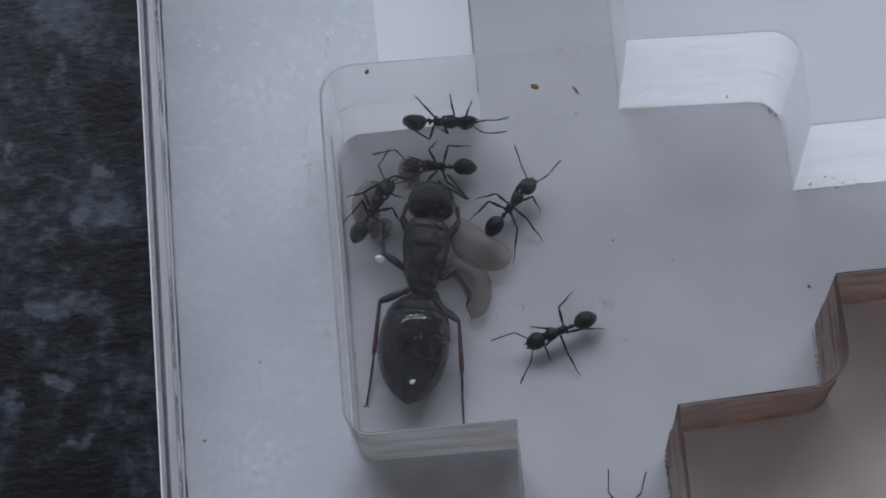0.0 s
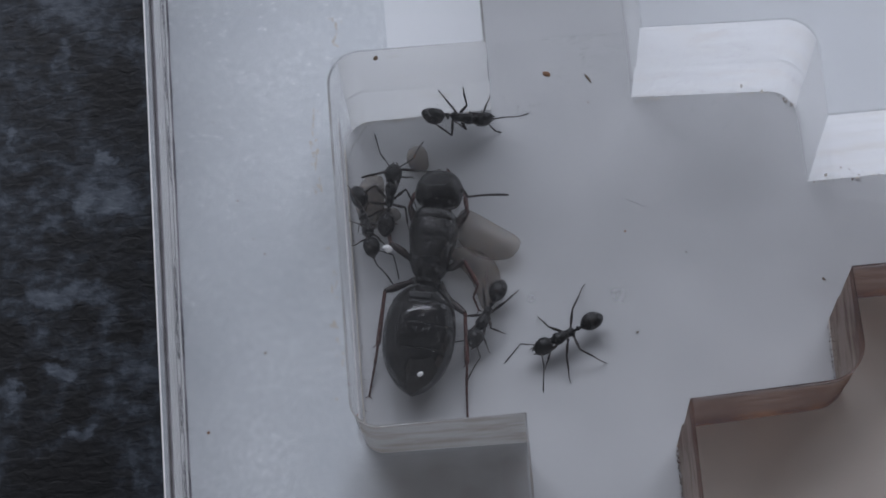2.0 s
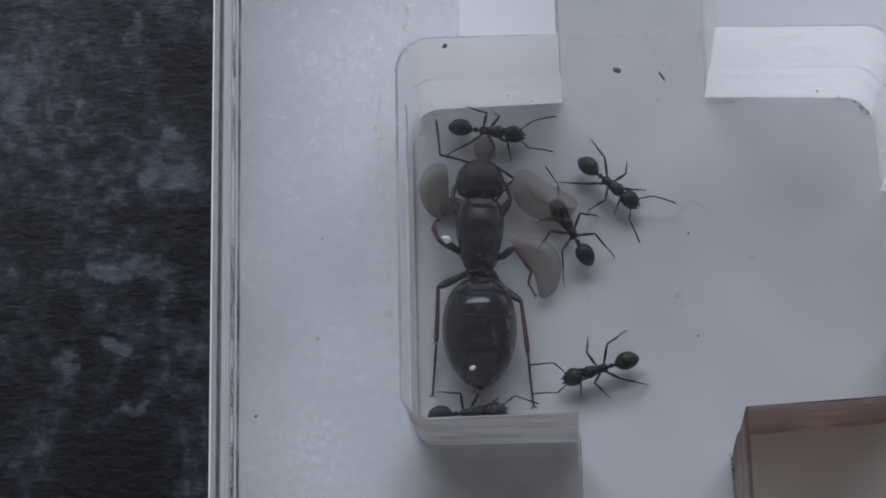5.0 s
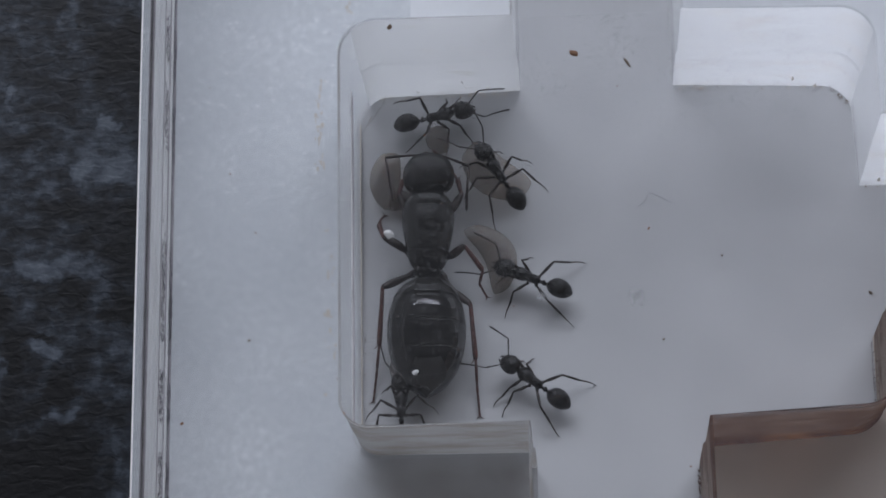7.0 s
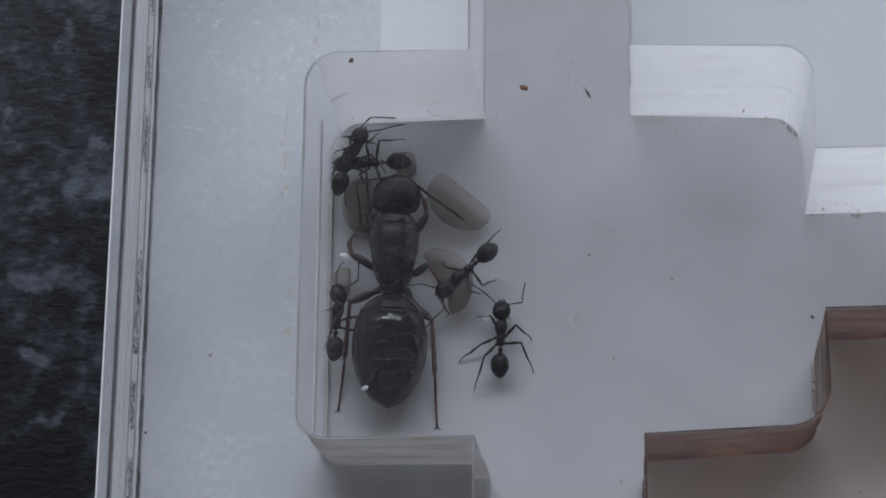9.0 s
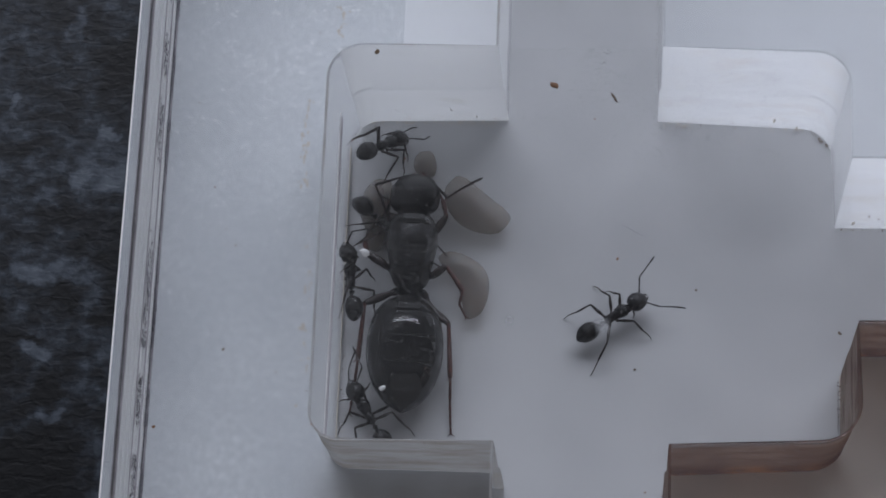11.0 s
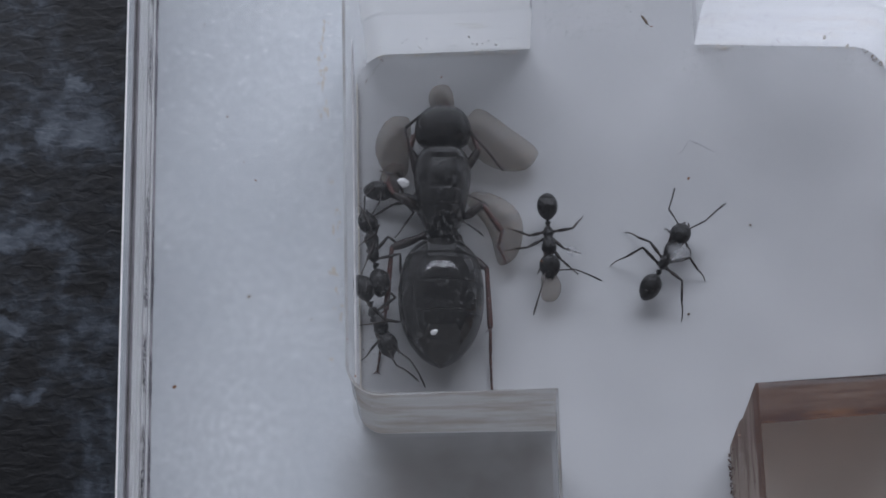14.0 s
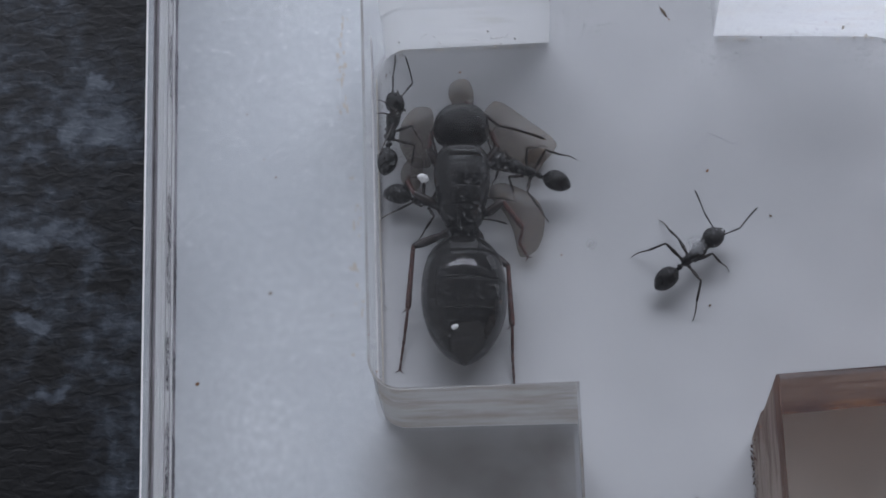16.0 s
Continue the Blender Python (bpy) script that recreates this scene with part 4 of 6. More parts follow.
def queen():
    """The large black queen; origin on the floor under her waist, heads along +x."""
    q = tagged(new("queen_ant"), "large glossy black queen ant resting in the chamber corner", "ant")
    limbs = []
    bm = bmesh.new()
    lathe_body(bm, smooth_profile([(3.30, 1.45, 0.20, 0.2), (3.38, 1.45, 0.68, 0.50), (3.62, 1.48, 0.94, 0.72), (4.15, 1.46, 1.00, 0.76), (4.62, 1.36, 0.83, 0.60), (4.96, 1.20, 0.54, 0.34), (5.08, 1.10, 0.15, 0.1)], 34), 30)
    head = part("head", mesh_of("head", bm, QUEEN_DULL), q, "broad pitted head")
    for side in (1, -1):
        bm = bmesh.new()
        ellipsoid(bm, (0, 0, 0), (0.27, 0.14, 0.26), 0, 3)
        part("eye", mesh_of("eye", bm, EYE), head, "", mm(3.82, 0.80 * side, 1.74))
        part("mandible", mandible_mesh("mandible", 1.7, QUEEN_LIMB), head, "", mm(4.82, 0.22 * side, 0.92, 180 if side < 0 else 0))
        bm = bmesh.new()
        ellipsoid(bm, (0, 0, 0), (0.07, 0.07, 0.05), 0, 2)
        part("ocellus", mesh_of("ocellus", bm, EYE), head, "", mm(3.72, 0.16 * side, 2.17))
    thorax = [("pronotum", [(2.40, 1.35, 0.84, 0.8), (2.62, 1.42, 0.98, 1.10), (2.95, 1.42, 0.90, 1.01), (3.20, 1.40, 0.66, 0.72), (3.36, 1.40, 0.2, 0.25)], QUEEN_SATIN),
              ("mesonotum", [(1.36, 1.40, 0.86, 0.90), (1.52, 1.42, 0.95, 1.02), (1.95, 1.44, 1.03, 1.10), (2.35, 1.42, 1.04, 1.09), (2.66, 1.42, 0.97, 1.02), (2.80, 1.4, 0.80, 0.88)], QUEEN_DULL),
              ("scutellum", [(0.86, 1.33, 0.72, 0.82), (0.98, 1.38, 0.82, 0.93), (1.25, 1.40, 0.90, 1.01), (1.48, 1.40, 0.93, 1.01), (1.60, 1.4, 0.8, 0.9)], QUEEN_DULL),
              ("propodeum", [(0.28, 1.1, 0.20, 0.22), (0.40, 1.12, 0.60, 0.52), (0.66, 1.2, 0.76, 0.76), (0.96, 1.25, 0.84, 0.86), (1.10, 1.28, 0.5, 0.5)], QUEEN_DULL),
              ("petiole", [(-0.16, 1.05, 0.2, 0.2), (0.0, 1.1, 0.42, 0.3), (0.12, 1.25, 0.62, 0.58), (0.24, 1.15, 0.52, 0.36), (0.36, 1.1, 0.24, 0.24)], QUEEN_DULL)]
    for name, keys, mat in thorax:
        part(name, profile_mesh(name, [(x, z, w * 0.97, h) for x, z, w, h in keys], mat, 26, 28), q)
    # gaster: five overlapping glossy tergites
    env = [(-4.78, 1.0, 0.02, 0.02), (-4.72, 1.0, 0.12, 0.12), (-4.58, 1.02, 0.40, 0.34), (-4.28, 1.10, 0.80, 0.66), (-3.6, 1.24, 1.26, 1.06), (-2.7, 1.34, 1.49, 1.25), (-1.7, 1.36, 1.47, 1.26), (-0.9, 1.32, 1.26, 1.12), (-0.35, 1.22, 0.84, 0.82), (-0.12, 1.12, 0.42, 0.42), (-0.06, 1.1, 0.1, 0.1)]
    full = smooth_profile(env, 130)
    cuts = [(-0.98, 0.2), (-2.05, -0.90), (-3.15, -1.97), (-4.0, -3.07), (-5.0, -3.92)]
    for i, (a, b) in enumerate(cuts):
        rows = [r for r in full if a <= r[0] <= b]
        shrink = [1 - (0.05 if i == 1 else 0.014) * max(0, (r[0] - (b - 0.30)) / 0.30) ** 1.5 if i else 1.0 for r in rows]
        lift = [1 + 0.006 * math.exp(-((r[0] - a) / 0.10) ** 2) if i < 4 else 1.0 for r in rows]
        rows = [(r[0], r[1], r[2] * s * l, r[3] * s * l) for r, s, l in zip(rows, shrink, lift)]
        bm = bmesh.new()
        lathe_body(bm, rows, 48, 0.84)
        part("gaster_segment", mesh_of("gaster_segment", bm, QUEEN_GLOSS), q)
    legs = [((0.35, 0.45, 0.70), [(0, 0, 0), (-0.30, 0.75, 0.0), (-0.62, 1.34, 0.30), (-2.85, 1.60, -0.05), (-3.78, 1.76, -0.45), (-4.90, 1.96, -0.67)], 1),
            ((0.35, -0.45, 0.70), [(0, 0, 0), (-0.75, 0.50, -0.1), (-1.34, 1.24, 0.25), (-3.45, 1.52, -0.05), (-4.45, 1.60, -0.45), (-5.55, 1.74, -0.67)], -1),
            ((0.95, 0.60, 0.85), [(0, 0, 0), (0.30, 0.55, 0.50), (0.62, 1.12, 0.55), (1.35, 1.38, -0.2), (1.70, 1.36, -0.6), (1.95, 1.20, -0.8)], 1),
            ((0.80, -0.50, 0.85), [(0, 0, 0), (0.06, 0.45, 0.40), (0.36, 0.92, 0.62), (-0.55, 1.62, 0.35), (-1.02, 1.48, 0.10), (-1.52, 1.78, -0.10)], -1),
            ((2.40, 0.55, 0.85), [(0, 0, 0), (0.36, 0.34, 0.30), (0.95, 0.62, 0.35), (1.70, 0.52, -0.1), (2.05, 0.40, -0.5), (2.30, 0.28, -0.75)], 1),
            ((2.40, -0.55, 0.85), [(0, 0, 0), (0.36, 0.36, 0.30), (0.95, 0.72, 0.35), (1.75, 0.52, -0.1), (2.10, 0.36, -0.5), (2.36, 0.22, -0.75)], -1)]
    for root, pts, side in legs:
        leg = part("leg", queen_piece("leg", pts[:3], [(0.0, 0.13), (0.12, 0.17), (0.25, 0.11), (0.45, 0.155), (0.75, 0.165), (1.0, 0.10)], side, mat=QUEEN_FEMUR), q, "dark red-brown jointed leg", mm(*root))
        part("tibia", queen_piece("tibia", pts[2:4], [(0.0, 0.085), (0.08, 0.080), (0.45, 0.092), (0.85, 0.105), (0.97, 0.098), (1.0, 0.05)], side, spur=True), leg)
        part("tarsus", queen_piece("tarsus", pts[3:], [(0.0, 0.05), (0.36, 0.062), (0.40, 0.040), (0.56, 0.058), (0.59, 0.036), (0.70, 0.054), (0.73, 0.034), (0.82, 0.052), (0.85, 0.032), (0.96, 0.046), (1.0, 0.028)], side, claws=True), leg, "thin segmented foot with claws")
        limbs.append((leg, root, side))
    feelers = []
    for side in (1, -1):
        at = (4.88, 0.41 * side, 1.48)
        an = part("antenna", limb_piece("antenna", 1.30, [(0.0, 0.062), (0.06, 0.045), (0.4, 0.048), (0.85, 0.062), (1.0, 0.045)], QUEEN_FEMUR, 0.05), q, "thin elbowed antenna", mm(*at))
        whip = part("funiculus", limb_piece("funiculus", 1.75, [(0.0, 0.036), (0.1, 0.046), (0.4, 0.048), (0.75, 0.055), (0.92, 0.05), (1.0, 0.02)], QUEEN_FEMUR, 0.10), an, "", mm(1.30, 0, 0))
        feelers.append((an, whip, at, side))
    return q, limbs, feelers


def queen_piece(name, pts, profile, side, spur=False, claws=False, mat=None):
    """One piece of the queen's leg along points, given for the left side; rows (share of its length, radius)."""
    way = [Vector((p[0], p[1] * side, p[2])) for p in pts]
    runs = [(b - a).length for a, b in zip(way, way[1:])]
    total = sum(runs)

    def spot(f):
        d = f * total
        for a, b, r in zip(way, way[1:], runs):
            if d <= r + 1e-6:
                return a.lerp(b, d / r)
            d -= r
        return way[-1]

    bm = bmesh.new()
    keys = smooth_profile([(f, 0, r, r) for f, r in profile], 4 * len(profile))
    tube(bm, [spot(min(1.0, max(0.0, k[0]))) for k in keys], [k[2] for k in keys], 10)
    end, ahead = way[-1], (way[-1] - way[-2]).normalized()
    across = ahead.cross(Vector((0, 0, 1))).normalized()
    if spur:
        tube(bm, [end - ahead * 0.05, end + ahead * 0.08 + across * 0.13, end + ahead * 0.16 + across * 0.20], [0.035, 0.022, 0.006], 6)
    if claws:
        for k in (1, -1):
            tube(bm, [end - ahead * 0.03, end + ahead * 0.05 + across * 0.09 * k, end + ahead * 0.08 + across * 0.17 * k - Vector((0, 0, 0.02))], [0.028, 0.02, 0.006], 6)
    return mesh_of(name, bm, mat or QUEEN_LIMB)


def larva(length, width, label, bend=0.18):
    """A pale legless grub, bent and faintly ringed; lies along x on z = 0."""
    bm = bmesh.new()
    rows = []
    n = 36
    for i in range(n + 1):
        f = i / n
        w = math.sin(math.pi * f ** 0.97) ** 0.30 if 0 < f < 1 else 0.0
        w = max(0.03, w * (0.93 + 0.09 * f)) * (1 + 0.012 * math.cos(f * 52))
        rows.append((f, w))
    rings = []
    for f, w in rows:
        x, y = (f - 0.5) * length, bend * length * (math.sin(math.pi * f) - 0.64)
        h = width * 0.5 * w
        rings.append([Vector((x, y + h * math.cos(k * math.tau / 20), width * 0.33 + 0.64 * h * math.sin(k * math.tau / 20))) for k in range(20)])
    ring_loft(bm, rings)
    return tagged(new("larva", mesh_of("larva", bm, LARVA)), label, "larva", "larvae of the brood")


QUEEN, QUEEN_LEGS, QUEEN_FEELERS = queen()
WORKERS = {
    "wall": worker("small black worker ant climbing the white chamber wall"),
    "west": worker("small black worker ant tending larvae beside the queen"),
    "north": worker("small black worker ant walking round the queen's head"),
    "east": worker("small black worker ant beside the pale larvae"),
    "open": worker("small black worker ant standing on the open white floor"),
    "carrier": worker("small black worker ant dragging a pale larva"),
}
LARVAE = {
    "upper": larva(3.0, 1.68, "large pale translucent larva beside the queen", 0.10),
    "lower": larva(3.0, 1.32, "large pale curved larva beside the queen", 0.20),
    "left": larva(2.4, 1.28, "large pale larva between queen and wall", 0.10),
    "small": larva(1.15, 0.95, "small pale larva before the queen's head", 0.05),
    "west": larva(1.30, 0.80, "small pale larva carried by a worker ant", 0.08),
    "north": larva(1.10, 0.75, "small pale larva carried by a worker ant", 0.08),
    "carrier": larva(2.0, 1.05, "pale larva dragged by a worker ant", 0.08),
}


# ---- what moves ----
def rows_at(rows, t):
    """The plan place (x, y, heading ...) between rows."""
    ts = [r[0] for r in rows]
    return [float(np.interp(t, ts, [r[k] for r in rows])) for k in range(1, len(rows[0]))]


STEPS = [k * 0.1 for k in range(161)]
STANCES = {}
FEELS = {}


def plant(name, t, *feet):
    """Where a worker's feet stand at a time, in the plan: left and right of the front, middle and hind pair."""
    STANCES.setdefault(name, []).append((t, feet))


def feel(name, t, left, right):
    """How a worker holds its antennae at a time: yaw of the shaft, and of the whip against it."""
    FEELS.setdefault(name, []).append((t, left, right))


def eased(rows, column):
    """A smooth curve through one column of rows that never overshoots, at the time steps."""
    ts, vs = [r[0] for r in rows], [r[column] for r in rows]
    slope = [(b - a) / (u - t) for a, b, t, u in zip(vs, vs[1:], ts, ts[1:])]
    tangent = [0.0] + [0.0 if p * q <= 0 else 2 * p * q / (p + q) for p, q in zip(slope, slope[1:])] + [0.0]
    out, i = [], 0
    for t in STEPS:
        while i < len(ts) - 2 and t > ts[i + 1]:
            i += 1
        d = ts[i + 1] - ts[i]
        f = min(1.0, max(0.0, (t - ts[i]) / d))
        out.append((2 * f ** 3 - 3 * f * f + 1) * vs[i] + (f ** 3 - 2 * f * f + f) * d * tangent[i] + (3 * f * f - 2 * f ** 3) * vs[i + 1] + (f ** 3 - f * f) * d * tangent[i + 1])
    return out


def inside(p, wall):
    """Keep a foot within the chamber: what would lie in a wall is set against it, higher up."""
    x, y, z = p
    if wall:
        return Vector((x, y, z))
    if -15.2 < y < 0 and x < -12.44:
        x, z = -12.44, max(z, 0.2) + min(1.2, 0.9 * (-12.44 - x))
    if x < -6.0 and y > -0.16:
        y, z = -0.16, max(z, 0.0) + min(1.2, 0.9 * (y + 0.16))
    if x < -6.0 and -17.5 < y < -15.1:
        y, z = -15.1, z + min(1.2, 0.9 * (-15.1 - y))
    return Vector((x, y, z))


def leg_poses(root, lengths, foot):
    """Poses of femur, tibia and tarsus, the last two in the femur's space, for a foot in the ant's space."""
    a, b = lengths[0], lengths[1] + lengths[2]
    way = foot - root
    reach = min(max(way.length, abs(a - b) + 0.06), (a + b) * 0.985)
    u = way.normalized()
    up = Vector((0.65, 0, 1))            # knees lean up and forwards
    w = (up - u * up.dot(u)).normalized()
    along = (a * a + reach * reach - b * b) / (2 * reach)
    knee = u * along + w * math.sqrt(max(0.0, a * a - along * along))

    def turned(x, z):
        x = x.normalized()
        z = (z - x * z.dot(x)).normalized()
        return Matrix((x, z.cross(x), z)).transposed().to_4x4()

    femur = turned(knee, w if knee.normalized().dot(w) < 0.98 else -u)
    lower = turned(u * reach - knee, w + u * 0.01)
    tibia = Matrix.Translation((a * M, 0, 0)) @ femur.inverted() @ lower
    tarsus = tibia @ Matrix.Translation((lengths[1] * M, 0, 0))
    return Matrix.Translation(root * M) @ femur, tibia, tarsus


def thinned(rows):
    """Rows without those that only repeat both their neighbours."""
    flat = [[v for line in m for v in line] for _, m in rows]
    same = [max(abs(p - q) for p, q in zip(a, b)) < 1e-7 for a, b in zip(flat, flat[1:])]
    return [r for i, r in enumerate(rows) if i in (0, len(rows) - 1) or not (same[i - 1] and same[i])]


def walk_ant(name, rows, wave=12.0, seed=0.0):
    """Key an ant along rows (t, x, y, heading) or (t, x, y, z, rx, ry, heading); its feet stand still until the body has moved on, then step."""
    ant, limbs, feelers = WORKERS[name]
    full = [(r[0], r[1], r[2], 0.0, 0.0, 0.0, r[3]) if len(r) == 4 else r for r in rows]
    cols = [eased(full, k) for k in range(1, 7)]
    body = [pose(*c) for c in zip(*cols)]            # in millimetres
    walk(ant, thinned([(t, mm(*c)) for t, c in zip(STEPS, zip(*cols))]))
    inverse = [m.inverted() for m in body]
    planted = {round(t * 10): feet for t, feet in STANCES.get(name, [])}
    stance = []
    for j, limb in enumerate(limbs):
        rest = limb[5]
        known = []
        for i in sorted(planted):
            f = inverse[i] @ Vector((*planted[i][j], max(0.0, cols[2][i] * 0.5)))
            known.append((i, Vector((f.x, f.y, min(0.35, f.z)))))
        line = []
        for i in range(len(STEPS)):
            p, weight = rest * 0.35, 0.35
            for k, f in known:
                g = math.exp(-((i - k) / 6.0) ** 2) + 1e-4
                p, weight = p + f * g * 3, weight + g * 3
            line.append(p / weight)
        stance.append(line)
    feet, swing = [], [0] * 6
    now = [inside(body[0] @ stance[j][0], abs(cols[3][0]) > 50) for j in range(6)]
    goal = list(now)
    for i in range(len(STEPS)):
        on_wall = abs(cols[3][i]) > 50
        ahead = min(i + 1, len(STEPS) - 1)
        for j in range(6):
            if i in planted:
                now[j], swing[j] = inside(Vector((*planted[i][j], cols[2][i] * 0.5)), on_wall), 0
                continue
            if swing[j]:
                now[j], swing[j] = goal[j], 0
                continue
            want = inside(body[ahead] @ stance[j][ahead], abs(cols[3][ahead]) > 50)
            off = (want - now[j]).length
            soon = any(k in planted for k in (i + 1,))
            busy = any(swing[k] for k in range(6) if (k in (0, 3, 4)) != (j in (0, 3, 4)))
            if (off > 0.42 and not busy and not soon) or off > 0.95:
                goal[j] = want
                now[j] = now[j].lerp(want, 0.5) + Vector((0, 0, 0.16))
                swing[j] = 1
        feet.append([p.copy() for p in now])
    for j, (leg, shin, toe, root, lengths, rest, side) in enumerate(limbs):
        keys = [leg_poses(root, lengths, inverse[i] @ feet[i][j]) for i in range(len(STEPS))]
        for k, ob in enumerate((leg, shin, toe)):
            walk(ob, thinned([(t, row[k]) for t, row in zip(STEPS, keys)]))
    for an, whip, at, side in feelers:
        low, high = [], []
        for i in range(0, len(STEPS), 2):
            t, roll = STEPS[i], cols[3][i]
            a = math.sin(t * 3.1 + seed + side) + 0.5 * math.sin(t * 7.3 + 2 * seed - side)
            b = math.sin(t * 4.3 + 1.7 * seed + 2 * side)
            fold = 42 * min(1.0, abs(roll) / 24) if side * roll > 1 and abs(roll) < 50 else 0.0      # kept off the wall
            yaw, whip_yaw = side * (46 + wave * a - fold), side * (-38 + 1.6 * wave * b)
            for k, *held in FEELS.get(name, []):
                g = math.exp(-((t - k) / 0.7) ** 2)
                hold = held[0] if side == 1 else held[1]
                yaw, whip_yaw = yaw + (hold[0] - yaw) * g, whip_yaw + (hold[1] - whip_yaw) * g
            for bend in (0, -20, 20, -40, 40, -60, 60, -85, 85, -110, 110):      # turned away from a wall in its way
                mid = body[i] @ Vector((at[0] + 0.74 * math.cos(radians(yaw + bend)), at[1] + 0.74 * math.sin(radians(yaw + bend)), 0.7))
                far = yaw + bend + whip_yaw
                tip = mid + body[i].to_3x3() @ Vector((1.06 * math.cos(radians(far)), 1.06 * math.sin(radians(far)), 0))
                if abs(roll) > 50 or all(p.x > -12.4 and not (p.x < -6.0 and (p.y > -0.2 or -17.5 < p.y < -15.1)) for p in (mid, tip)):
                    yaw += bend
                    break
            low.append((t, mm(*at, 0, -14 + 0.4 * wave * b, yaw)))
            high.append((t, mm(0.74, 0, 0, 0, 24 + 0.5 * wave * a, whip_yaw)))
        walk(an, low)
        walk(whip, high)


def at_ant(rows, t, ahead, up, turn):
    """The pose of what an ant holds in its jaws at a time."""
    x, y, a = rows_at(rows, t)
    c, s = math.cos(radians(a)), math.sin(radians(a))
    return mm(x + ahead * c, y + ahead * s, up, 0, 0, a + turn)


def carry(thing, rows, taken, left, ahead, up, turn, before, after):
    keys = [(0.0, before)] if taken > 0 else []
    if taken > 0.2:
        keys.append((taken - 0.2, before))
    t = taken
    while t <= left + 1e-6:
        keys.append((t, at_ant(rows, t, ahead, up, turn)))
        t += 0.2
    if after is not None and left < 15.5:
        keys += [(left + 0.4, after), (16.0, after)]
    walk(thing, keys)


